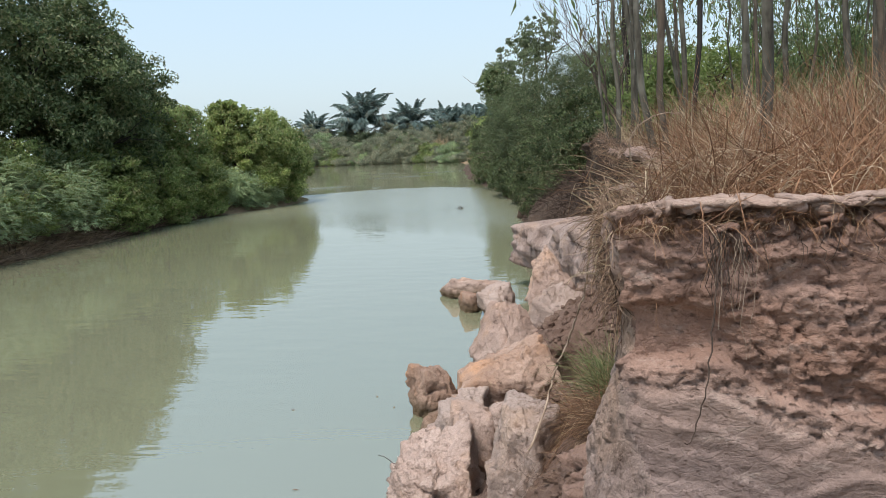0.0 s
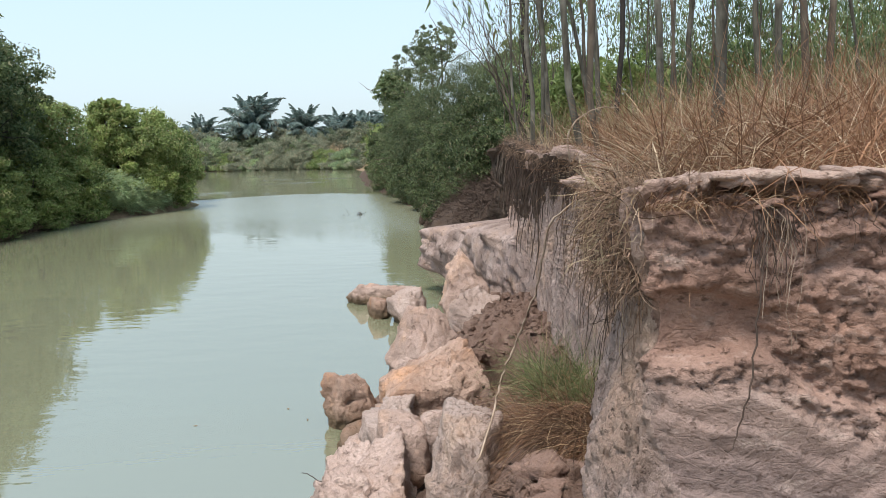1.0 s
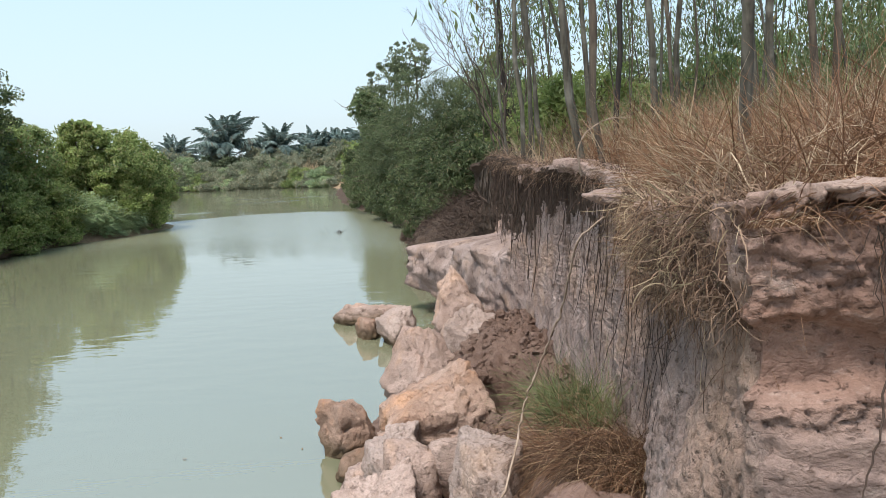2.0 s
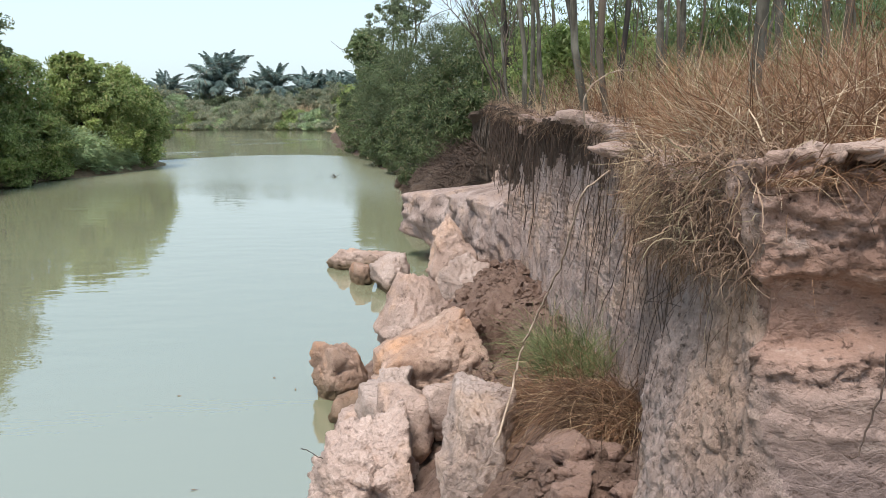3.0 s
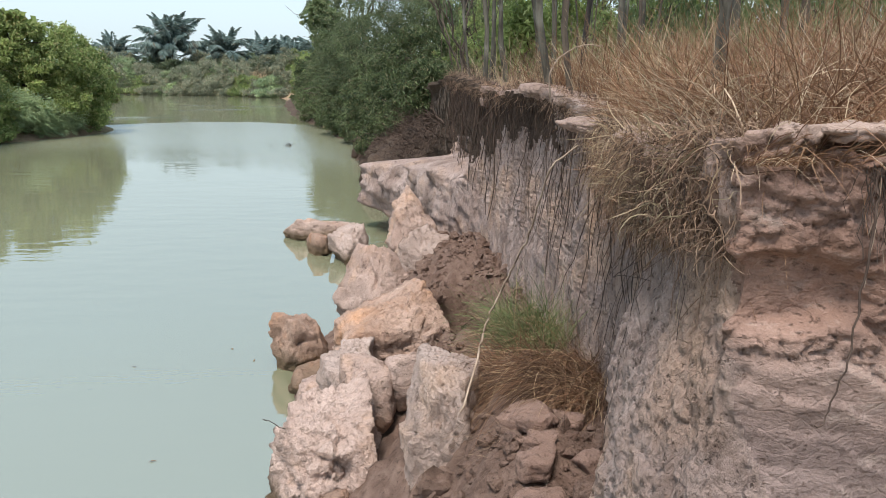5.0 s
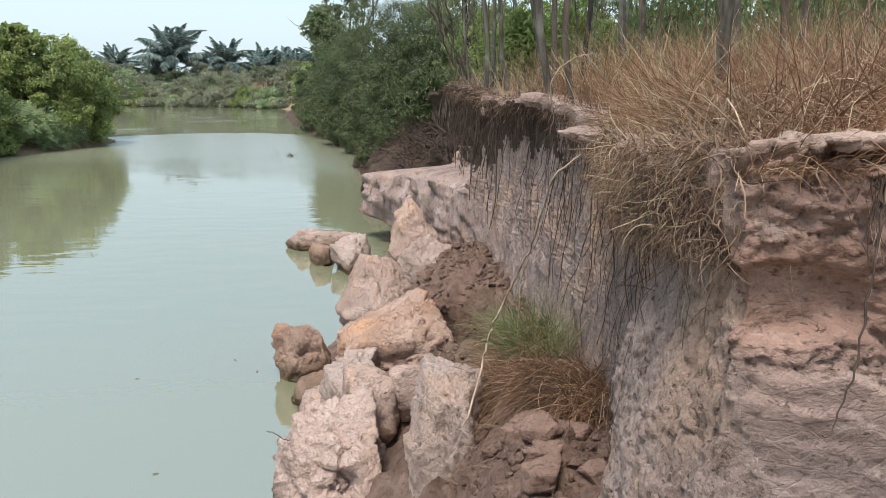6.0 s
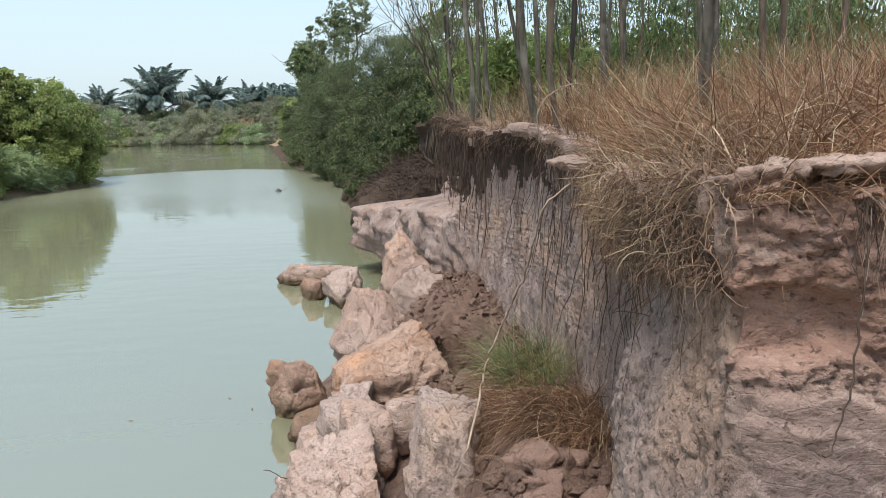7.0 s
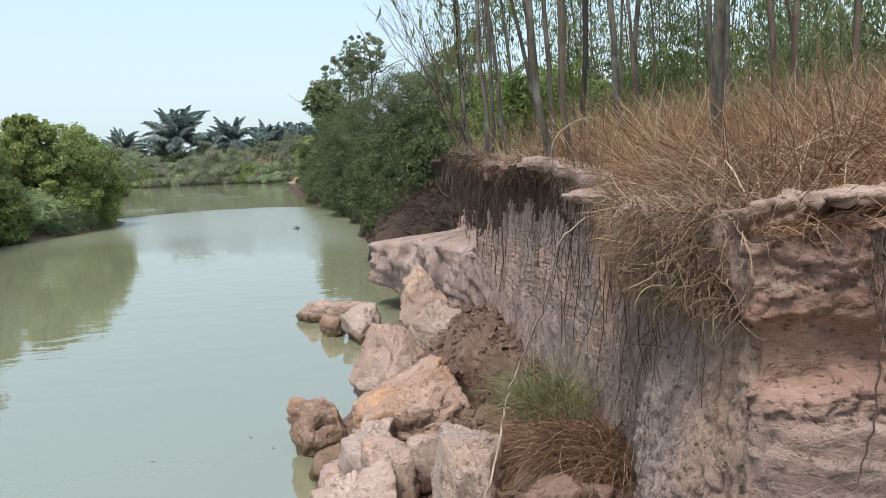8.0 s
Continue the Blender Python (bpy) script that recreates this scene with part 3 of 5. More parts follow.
# ------------------------------------------------------------------ the cliff
def cliff():
    """The eroded bank: a broken face across the end, then a long streaked wall along the river."""
    line = [(3.4, 1.99), (2.2, 1.94), (1.2, 1.90), (0.8, 1.885), (0.45, 1.88), (0.25, 1.885)] + [(lerp_table(CLIFF_X, y), y) for y in np.arange(1.93, 26.5, 0.05)]
    line = np.array(line, float)
    seg = np.r_[0, np.cumsum(np.linalg.norm(np.diff(line, axis=0), axis=1))]
    corner = seg[6]
    s = np.concatenate([np.arange(0, corner - 1.05, 0.05), np.arange(corner - 1.05, corner + 0.9, 0.006), np.arange(corner + 0.9, corner + 3, 0.012),
                        np.arange(corner + 3, corner + 8, 0.03), np.arange(corner + 8, corner + 13, 0.06), np.arange(corner + 13, seg[-1], 0.15)])
    px, py = np.interp(s, seg, line[:, 0]), np.interp(s, seg, line[:, 1])
    # outward ways, turned smoothly round the corner
    wide = 0.06
    ax, ay = np.interp(s - wide, seg, line[:, 0]), np.interp(s - wide, seg, line[:, 1])
    bx, by = np.interp(s + wide, seg, line[:, 0]), np.interp(s + wide, seg, line[:, 1])
    tx, ty = bx - ax, by - ay
    k = np.hypot(tx, ty)
    ox, oy = -ty / k, tx / k
    lip = np.where(s < corner, 2.5, lerp_table(LIP_Z, py)) + 0.018 * fbm(np.stack([s * 3, s * 0, s * 0], 1), 4, 3)
    # heights: fine between 1.5 m and the lip
    u = np.concatenate([np.linspace(0, 0.58, 50)[:-1], np.linspace(0.58, 1, 190)])
    S, U = np.meshgrid(s, u)
    LIPZ = np.broadcast_to(lip, S.shape)
    Z = -0.5 + (LIPZ + 0.5) * U
    # lower down, the wall's grey clay wraps further round the corner
    wrap = 0.40 * np.clip(2.1 - Z, 0, 0.6)
    PY = np.broadcast_to(py, S.shape)
    down = LIPZ - Z
    flat = lambda a: np.ascontiguousarray(a).ravel()
    q = np.stack([flat(S), flat(Z), 0 * flat(S)], 1)
    SIDE = step01(corner - 0.01, corner + 0.07, S + wrap + 0.035 * fbm(q * [3, 9, 1], 4, 23).reshape(S.shape))
    wob = (fbm(q * [1.6, 1.6, 1], 4, 21)).reshape(S.shape)
    # front face: crust, dark gap, chunky clay, a smooth hollow, then a dipping shelf with scalloped layers below
    FX = np.broadcast_to(px, S.shape)
    grain = lambda fx, fz, oct_, sd: fbm(q * [fx, fz, 1], oct_, sd).reshape(S.shape)
    shelf_z = np.interp(FX, (0.0, 0.15, 0.32, 0.52, 0.75, 1.3, 3.4), (2.115, 2.11, 2.12, 2.02, 1.955, 1.80, 1.3)) + 0.022 * grain(6, 2, 4, 31)
    h = Z - shelf_z
    slab = facets(q * [9, 0, 0] + [0, 0.5, 0.5], 185)[0].reshape(S.shape)
    dz = down / np.clip(0.95 + 0.9 * slab + 0.25 * grain(30, 6, 3, 34), 0.45, 1.6) * step01(0.16, 0.05, down) + down * step01(0.05, 0.16, down) + 0.006 * grain(14, 4, 4, 33)
    hollow = step01(-0.01, 0.012, h) * step01(1.15, 0.55, ((FX - 0.20 - 0.25 * h) / 0.17) ** 2 + ((h - 0.05) / 0.105) ** 2 + 0.25 * grain(7, 7, 3, 35))
    front = lerp_table([(0, 0.006), (0.004, 0.013), (0.030, 0.012), (0.033, -0.030), (0.068, -0.050), (0.084, -0.012), (0.13, 0.006), (0.2, 0.0), (0.5, -0.004)], dz)
    # the gap under the crust closes towards the corner
    front = np.maximum(front, -0.05 + 0.05 * step01(0.34, 0.22, FX + 0.06 * wob))
    front = front - 0.042 * hollow - 0.012 * step01(0.10, 0.0, h) * step01(-0.01, 0.01, h) * step01(0.25, 0.45, FX)
    front = front + step01(0.012, -0.012, h) * (0.030 + 0.10 * np.clip(-h, 0, 0.5))
    ph = -h / 0.105 + 1.1 * grain(2.3, 1.6, 3, 47)
    fr = ph - np.floor(ph)
    front = front + 0.015 * (step01(0.0, 0.2, fr) - fr ** 0.8) * step01(-0.045, -0.09, h) * (0.5 + step01(-0.4, 0.5, wob))
    front = front + 0.010 * grain(3, 4, 4, 41)
    # broken chunks above the hollow, towards the right and along the shelf's edge; smooth scraped planes between
    warp = 0.25 * np.stack([fbm(q * 6, 4, 141), fbm(q * 6, 4, 142), 0 * q[:, 0]], 1)
    chunky = np.clip(step01(0.035, 0.06, dz) * step01(-0.01, 0.02, h) * (1 - hollow) * (0.55 + 0.5 * step01(-0.25, 0.3, wob)), 0, 1.1)
    crumbly = step01(0.02, 0.0, h) * step01(-0.085, -0.045, h + 0.03 * wob) + 0.55 * step01(0.16, 0.04, fr) * step01(-0.06, -0.1, h) * step01(-0.1, 0.4, wob)
    rough_ = np.clip(0.07 + chunky + crumbly, 0.05, 1.2)
    for size, deep, groove, sd in ((5.5, 0.016, 0.006, 151), (12, 0.011, 0.008, 155), (24, 0.008, 0.006, 159), (48, 0.0055, 0.003, 163)):
        hh, edge = facets(q * [size, size * 1.6, 0] + warp + [0, 0, 0.5], sd)
        hh, edge = hh.reshape(S.shape), edge.reshape(S.shape)
        front = front + rough_ * (deep * hh - groove * step01(0.09, 0.0, edge) * step01(-0.1, 0.4, grain(size, size, 2, sd + 1)))
    # the crust is broken into slabs with gaps
    hh, edge = facets(q * [8, 3, 0] + 0.5 * warp + [0, 0, 0.5], 181)
    front = front + step01(0.06, 0.035, down) * (0.034 * hh - 0.024 * step01(0.10, 0.0, edge)).reshape(S.shape)
    hh, edge = facets(q * [24, 40, 0] + 0.3 * warp + [0, 0, 0.5], 183)
    front = front + step01(0.10, 0.06, down) * (0.014 * hh - 0.006 * step01(0.10, 0.0, edge)).reshape(S.shape)
    front = front + (0.25 + rough_) * 0.004 * grain(38, 45, 4, 71)
    # streaked side wall: undercut below the overhanging lip, foot spreading, vertical flutes
    over = lerp_table([(1.9, 0.02), (2.4, 0.05), (3.3, 0.10), (3.8, 0.10), (4.2, 0.08), (4.6, 0.05), (6, 0.07), (9, 0.08), (13, 0.10), (20, 0.1)], PY)
    deep_ = np.where(PY < 4.3, 0.30, 0.16)
    wall = over * step01(deep_, 0.25 * deep_, down) - 0.03 * step01(0.1, 0.3, down) + 0.09 * step01(0.3, 1.7, down)
    wall = wall + 0.035 * fbm(q * [2.2, 0.9, 1], 4, 81).reshape(S.shape) + 0.016 * fbm(q * [26, 5, 1], 4, 91).reshape(S.shape) + 0.009 * fbm(q * [80, 40, 1], 3, 95).reshape(S.shape) + step01(8.5, 10.5, PY) * 0.03 * fbm(q * [5, 6, 1], 4, 96).reshape(S.shape)
    # buttress of grey clay next to the corner
    wall = wall + (0.085 + 0.03 * grain(3, 2, 3, 83)) * step01(0.22, 0.75, down) * step01(2.98, 2.64, PY + 0.12 * wob)
    # ledge of fallen wall further along
    ztop = 1.14 + np.maximum(12.8 - PY, 0) * 0.13 - 0.12 * step01(12.9, 13.6, PY) + 0.12 * fbm(q * [1.5, 0, 1], 3, 99).reshape(S.shape)
    out = lerp_table([(9.2, 0), (10.5, 0.45), (11.6, 0.85), (12.6, 1.25), (13.1, 1.5), (13.35, 1.5), (13.7, 0.9), (14.1, 0.35), (15, 0.3)], PY)
    out = out * (1 - 0.6 * step01(0.5, 0.05, Z) * step01(12, 13, PY))
    wall = wall + out * (1 + 0.12 * fbm(q * [2.5, 2.5, 1], 4, 98).reshape(S.shape)) * (0.12 * step01(0.10, -0.02, Z - ztop) + 0.88 * np.sqrt(step01(0.03, -0.12, Z - ztop)))
    hh, edge = facets(q * [2.6, 3.4, 0] + 0.3 * wob.reshape(-1, 1) + [0, 0, 0.5], 171)
    wall = wall + step01(8.5, 10.5, PY) * (0.06 * hh - 0.03 * step01(0.12, 0, edge)).reshape(S.shape) * step01(0.3, 0.6, down)
    hh, edge = facets(q * [9, 6, 0] + 0.4 * wob.reshape(-1, 1) + [0, 0, 0.5], 175)
    wall = wall + (0.010 * hh - 0.006 * step01(0.10, 0, edge)).reshape(S.shape) * step01(0.25, 0.5, down)
    # talus beyond the ledge
    wall = wall + step01(14, 17, PY) * np.maximum(0, 1 - Z / 1.7) * 1.3 + step01(14, 16, PY) * 0.12 * fbm(q * [1.1, 1.4, 1], 4, 105).reshape(S.shape)
    d = front * (1 - SIDE) + wall * SIDE
    X, Y = px + ox * d, py + oy * d
    verts = np.stack([flat(X), flat(Y), flat(Z)], 1)
    # the top runs back over the plateau
    rows = [verts.reshape(len(u), len(s), 3)]
    last = rows[0][-1]
    for back, dh in ((0.02, 0.001), (0.06, 0.0), (0.13, -0.004), (0.24, -0.02), (0.4, -0.2)):
        r = last.copy()
        r[:, 0] -= ox * back
        r[:, 1] -= oy * back
        pp = np.stack([r[:, 0] * 14, r[:, 1] * 14, r[:, 2] * 0], 1)
        r[:, 2] += dh + (0.005 * fbm(pp * 1.5, 4, 7, 0.6) if back < 0.3 else 0)
        rows.append(r[None])
    allv = np.concatenate(rows, 0)
    nr, nc = allv.shape[:2]
    idx = np.arange(nr * nc).reshape(nr, nc)
    f = np.stack([idx[:-1, :-1], idx[1:, :-1], idx[1:, 1:], idx[:-1, 1:]], -1).reshape(-1, 4)
    fs = np.broadcast_to(s[:-1], (nr - 1, nc - 1)).ravel()
    fy = np.broadcast_to(py[:-1], (nr - 1, nc - 1)).ravel()
    fz = allv[:-1, :-1, 2].ravel()
    fw = fs + 0.40 * np.clip(2.1 - fz, 0, 0.6)
    fn = fbm(np.stack([fs * 3, fz * 1.2, 0 * fz], 1), 4, 77)
    # under the far lip: root-stained soil, darkened mostly for the shade of the roots
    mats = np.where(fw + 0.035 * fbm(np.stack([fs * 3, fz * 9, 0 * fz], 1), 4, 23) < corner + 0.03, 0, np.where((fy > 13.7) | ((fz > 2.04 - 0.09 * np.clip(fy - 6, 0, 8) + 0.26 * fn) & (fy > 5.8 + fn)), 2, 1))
    mats = np.where((fs >= corner + 0.05) & (fz > 2.24 + 0.08 * fn) & (fy < 4.4), 4, mats)
    mats = np.where((fs >= corner + 0.03) & (fz > 2.42 + 0.05 * fn) & (fy < 9), 3, mats)
    thing("bank_cliff", mesh_from("bank_cliff", allv.reshape(-1, 3), f, [SOIL_FACE, SOIL_SIDE, SOIL_DARK_SHADE, SOIL_CRUST, SOIL_ROOTY], mats=mats),
          "eroded clay river bank with layered reddish face and grey wall", "river bank", kind="structure")


cliff()


# ------------------------------------------------------------------ fallen blocks of clay
def clay_block(name, at, half, seed, material_, label, yaw=0.0, lean=(0, 0), level=5, sharp=0.95, rough=0.12, group="fallen clay blocks", category="clay block", lump=0.0, taper=0.0):
    """A broken lump: a rounded polyhedron by random planes, roughened at three scales. at is the middle, half the half sizes."""
    rs = np.random.RandomState(seed)
    bm = bmesh.new()
    bmesh.ops.create_icosphere(bm, subdivisions=level, radius=1)
    v = np.array([x.co[:] for x in bm.verts])
    f = np.array([[x.index for x in fc.verts] for fc in bm.faces])
    bm.free()
    normals = np.concatenate([np.eye(3), -np.eye(3), unit(rs.normal(size=(9, 3)))])
    normals = unit(normals + 0.22 * rs.normal(size=normals.shape))
    dist = np.r_[np.full(6, 0.80), 0.86 + 0.25 * rs.rand(9)]
    proj = v @ normals.T
    lim = np.where(proj > 0.05, dist / np.maximum(proj, 0.05), 9)
    power = 70
    r = (lim ** -power).sum(1) ** (-1 / power)
    r = r * sharp + (1 - sharp)
    p = v * r[:, None]
    q = p * np.asarray(half)
    o = rs.rand(3) * 50
    n = unit(v / np.asarray(half))
    big = fbm(q * 1.9 + o, 3, seed)
    mid_n = fbm(q * 7 + o, 4, seed + 5)
    pit = step01(0.80, 0.95, ridged(q * 6 + o, 3, seed + 9))
    terr = np.round(fbm(q * [3, 3, 9] + o, 3, seed + 3) * 3) / 3
    m = min(half)
    jag = 0.22 * np.stack([mid_n, big, terr], 1)
    chip = np.zeros(len(q))
    for size, deep, groove in ((2.4, 0.23, 0.05), (6.5, 0.075, 0.045), (17.0, 0.034, 0.017), (45.0, 0.016, 0.006)):
        hh, edge = facets(q * size + jag + o, seed + 21 + int(size), 0.9)
        chip += deep * hh - groove * step01(0.12, 0.0, edge)
    q = q + n * (min(m, 0.35) * (chip + 0.06 * big + 0.2 * rough * mid_n - 0.05 * pit * step01(-0.1, 0.5, big) + 0.03 * terr) + 0.005 * fbm(q * 22 + o, 4, seed + 13, 0.6))[:, None]
    if taper:
        k = 1 - taper * np.clip(q[:, 2] / half[2], -0.2, 1)
        q[:, 0] *= k
        q[:, 1] *= k
    if lump:
        q[:, 0] += lump * np.maximum(q[:, 2] / half[2], 0) ** 2
    lo, hi = q.min(0), q.max(0)
    q = (q - (lo + hi) / 2) * (2 * np.asarray(half) / (hi - lo))
    q[:, 0] += lean[0] * q[:, 2]
    q[:, 1] += lean[1] * q[:, 2]
    c, s = math.cos(radians(yaw)), math.sin(radians(yaw))
    q = np.stack([q[:, 0] * c - q[:, 1] * s, q[:, 0] * s + q[:, 1] * c, q[:, 2]], 1)
    base = q[:, 2].min()
    q[:, 2] -= base
    return thing(name, mesh_from(name, q, f, material_), label, category, group, at=(at[0], at[1], at[2] + base))


BLOCKS = [
    # name, middle, half sizes, seed, material, label, yaw, level
    ("clay_boulder", (-1.00, 4.52, 0.36), (0.33, 0.34, 0.43), 3, SOIL_BLOCK, "pale pinkish clay boulder with crumbling edge by the water", 12, 6),
    ("clay_boulder", (-0.36, 4.12, 0.52), (0.22, 0.30, 0.61), 8, SOIL_GREYBLOCK, "tall grey clay boulder with flat top", -6, 6),
    ("clay_block", (-0.90, 5.52, 0.33), (0.23, 0.34, 0.36), 12, SOIL_GREYBLOCK, "pale square clay block with flat top", 10, 5),
    ("clay_block", (-0.58, 6.25, 0.43), (0.43, 0.52, 0.50), 15, SOIL_ORANGE, "large orange-stained crumbly clay block", -8, 6),
    ("clay_block", (-0.52, 5.15, 0.62), (0.17, 0.18, 0.20), 18, SOIL_BLOCK, "small wedge of pale clay between blocks", 30, 4),
    ("clay_block", (-0.78, 5.02, 0.56), (0.17, 0.16, 0.24), 22, SOIL_BLOCK, "small pale clay block wedged among boulders", 5, 4),
    ("clay_rock", (-1.42, 6.98, 0.20), (0.22, 0.25, 0.30), 25, SOIL_RED, "reddish clay rock standing in the water", 35, 5),
    ("clay_rubble", (-1.27, 6.45, 0.06), (0.18, 0.24, 0.13), 28, SOIL_RED, "low reddish clay rubble at the water's edge", 0, 4),
    ("clay_rubble", (-1.05, 5.85, 0.10), (0.20, 0.26, 0.22), 29, SOIL_BLOCK, "low crumbling clay lump at the water's edge", 50, 4),
    ("clay_rubble", (-1.02, 4.00, 0.10), (0.22, 0.24, 0.24), 30, SOIL_RED, "dark damp clay lump at the boulder's foot", 20, 4),
    ("clay_boulder", (-0.77, 7.90, 0.38), (0.33, 0.36, 0.53), 31, SOIL_BLOCK, "conical pale clay boulder", 25, 5),
    ("clay_block", (-0.22, 8.75, 0.42), (0.30, 0.42, 0.46), 34, SOIL_GREYBLOCK, "low pale clay block on the slump", -20, 5),
    ("clay_block", (-0.10, 7.75, 0.50), (0.26, 0.30, 0.27), 35, SOIL_BLOCK, "broken clay lump on the slump", 15, 4),
    ("clay_boulder", (-0.34, 9.75, 0.57), (0.31, 0.38, 0.66), 37, SOIL_BLOCK, "tall pointed clay boulder leaning towards the river", 10, 5),
    ("flat_rock", (-1.72, 12.45, 0.10), (0.55, 0.34, 0.25), 41, SOIL_BLOCK, "flat clay slab lying in the shallow water", 10, 5),
    ("flat_rock", (-1.60, 11.35, 0.09), (0.20, 0.26, 0.23), 44, SOIL_RED, "small rounded clay rock in the water", 0, 4),
    ("clay_rock", (-1.13, 10.95, 0.17), (0.29, 0.32, 0.34), 47, SOIL_GREYBLOCK, "grey clay rock at the water's edge", 15, 5),
    ("bank_rock", (-1.15, 24.4, 0.25), (0.6, 0.6, 0.5), 51, SOIL_DARK_SHADE, "dark rounded rock at the foot of the bank", 0, 4),
    ("bank_rock", (-0.5, 17.5, 0.35), (0.6, 0.8, 0.5), 54, SOIL_DARK_SHADE, "dark earth lump fallen from the bank", 40, 4),
    ("bank_rock", (0.05, 20.5, 0.6), (0.7, 0.8, 0.7), 57, SOIL_DARK_SHADE, "dark earth lump with roots on the bank", 10, 4),
]
for nm, at, half, seed, mt, lab, yaw, lev in BLOCKS:
    if at[1] < 11:      # the belt of blocks lies close together
        at, half = (at[0] + 0.05, at[1] + 0.03, at[2]), (half[0] * 1.2, half[1] * 1.22, half[2] * 1.02)
    clay_block(nm, at, half, seed, mt, lab, yaw, level=lev, lump=-0.16 if "pointed" in lab else 0.0, taper=0.48 if "pointed" in lab else (0.72 if "conical" in lab else 0.14))


# ------------------------------------------------------------------ small clods of clay on the lip and the crumbling face
CLIFF = bpy.data.objects["bank_cliff"]
CLOD_MESHES = []
for k_ in range(5):
    ob_ = clay_block("clod", (0, 0, 0), (0.034, 0.026, 0.010), 200 + k_, SOIL_FACE, "", 0, level=2, sharp=0.95, rough=0.1)
    CLOD_MESHES.append(ob_.data)
    bpy.data.objects.remove(ob_)
rs = np.random.RandomState(12)
for k_ in range(110):      # in the loose band under the crust
    x_, z_ = 0.22 + 1.0 * rs.rand(), 2.425 + 0.022 * rs.normal()
    y_, sc_ = 1.885 + 0.022 * rs.rand(), 0.3 + 0.8 * rs.rand() ** 2
    c_ = under("clod", CLOD_MESHES[k_ % 5], CLIFF)
    c_.matrix_basis = pose(x_, y_, z_, 25 * rs.normal(), 20 * rs.normal(), 180 * rs.rand()) @ Matrix.Diagonal((sc_, sc_, sc_, 1))
for k_ in range(46):       # flat chips lying on the crust
    x_ = 0.16 + 0.95 * rs.rand()
    c_ = under("clod", CLOD_MESHES[k_ % 5], CLIFF)
    sc_ = 0.5 + 1.1 * rs.rand() ** 1.5
    c_.matrix_basis = pose(x_, 1.878 + 0.05 * rs.rand(), 2.497 + 0.004 * rs.normal(), 6 * rs.normal(), 6 * rs.normal(), 180 * rs.rand()) @ Matrix.Diagonal((sc_, sc_, 0.8 * sc_, 1))
for k_, (x_, y_, z_, h_) in enumerate([(0.60, 8.9, 2.30, (0.13, 0.16, 0.07)), (0.66, 6.35, 2.50, (0.16, 0.30, 0.05)), 
                                       (0.42, 3.9, 2.38, (0.12, 0.2, 0.04)), (0.28, 2.9, 2.43, (0.10, 0.14, 0.035))]):
    clay_block("lip_clod", (x_, y_, z_), h_, 300 + k_, SOIL_CRUST, "pale crust of dry clay on the bank's lip", 20 * k_, level=5, rough=0.3, group="clay crusts on the lip", category="clod")

rs = np.random.RandomState(71)
for k_ in range(22):
    x_, y_ = -0.05 + 0.40 * rs.rand(), 2.75 + 1.15 * rs.rand()
    r_ = 0.035 + 0.06 * rs.rand() ** 1.5
    z_ = float(ground_height(np.array([x_]), np.array([y_]))[0])
    clay_block("soil_clod", (x_, y_, z_ + 0.45 * r_), (r_ * (0.9 + 0.4 * rs.rand()), r_ * (0.9 + 0.4 * rs.rand()), r_ * 0.75), 330 + k_, SOIL_CLOD, "reddish lump of dry soil on the slump", 360 * rs.rand(), level=4, group="soil clods on the slump", category="clod")

# loose crumbs on the slump
rs = np.random.RandomState(5)
bm_ = bmesh.new()
bmesh.ops.create_icosphere(bm_, subdivisions=1, radius=1)
iv = np.array([v.co[:] for v in bm_.verts])
jf = np.array([[v.index for v in f.verts] for f in bm_.faces])
bm_.free()
n_ = 3600
cy_ = 2.4 + 8.6 * rs.rand(n_) ** 1.3
cx_ = lerp_table(CLIFF_X, cy_) + 0.05 - (lerp_table(CLIFF_X, cy_) + 0.55) * rs.rand(n_) ** 1.2
cz_ = ground_height(cx_, cy_)
cs_ = 0.006 + 0.035 * rs.rand(n_) ** 5
cv_ = iv[None] * (1 + 0.35 * rs.normal(size=(n_, len(iv), 1))) * cs_[:, None, None] * np.array([1.1, 1, 0.85])
cv_ = cv_ + np.stack([cx_, cy_, cz_ + cs_ * 0.2], 1)[:, None, :]
cf_ = jf[None] + (np.arange(n_) * len(iv))[:, None, None]
thing("soil_crumbs", mesh_from("soil_crumbs", cv_.reshape(-1, 3), cf_.reshape(-1, 3), SOIL_LOOSE, smooth=False), "crumbs of reddish dry soil on the slump", "soil", kind="stuff")


bm_ = bmesh.new()
bmesh.ops.create_icosphere(bm_, subdivisions=2, radius=1)
iv = np.array([v.co[:] for v in bm_.verts])
jf = np.array([[v.index for v in f.verts] for f in bm_.faces])
bm_.free()
n_ = 600
cy_ = 2.6 + 8.0 * rs.rand(n_)
cx_ = lerp_table(CLIFF_X, cy_) + 0.02 - (lerp_table(CLIFF_X, cy_) + 0.5) * rs.rand(n_) ** 1.4
keep_ = ((cx_ - 0.14) / 0.3) ** 2 + ((cy_ - 6.6) / 0.8) ** 2 > 1
cx_, cy_, n_ = cx_[keep_], cy_[keep_], int(keep_.sum())
cz_ = ground_height(cx_, cy_)
cs_ = 0.018 + 0.06 * rs.rand(n_) ** 3
lump_ = 1 + 0.5 * fbm((iv[None] * 1.7 + 40 * rs.rand(n_, 1, 3)).reshape(-1, 3), 3, 8).reshape(n_, len(iv), 1)
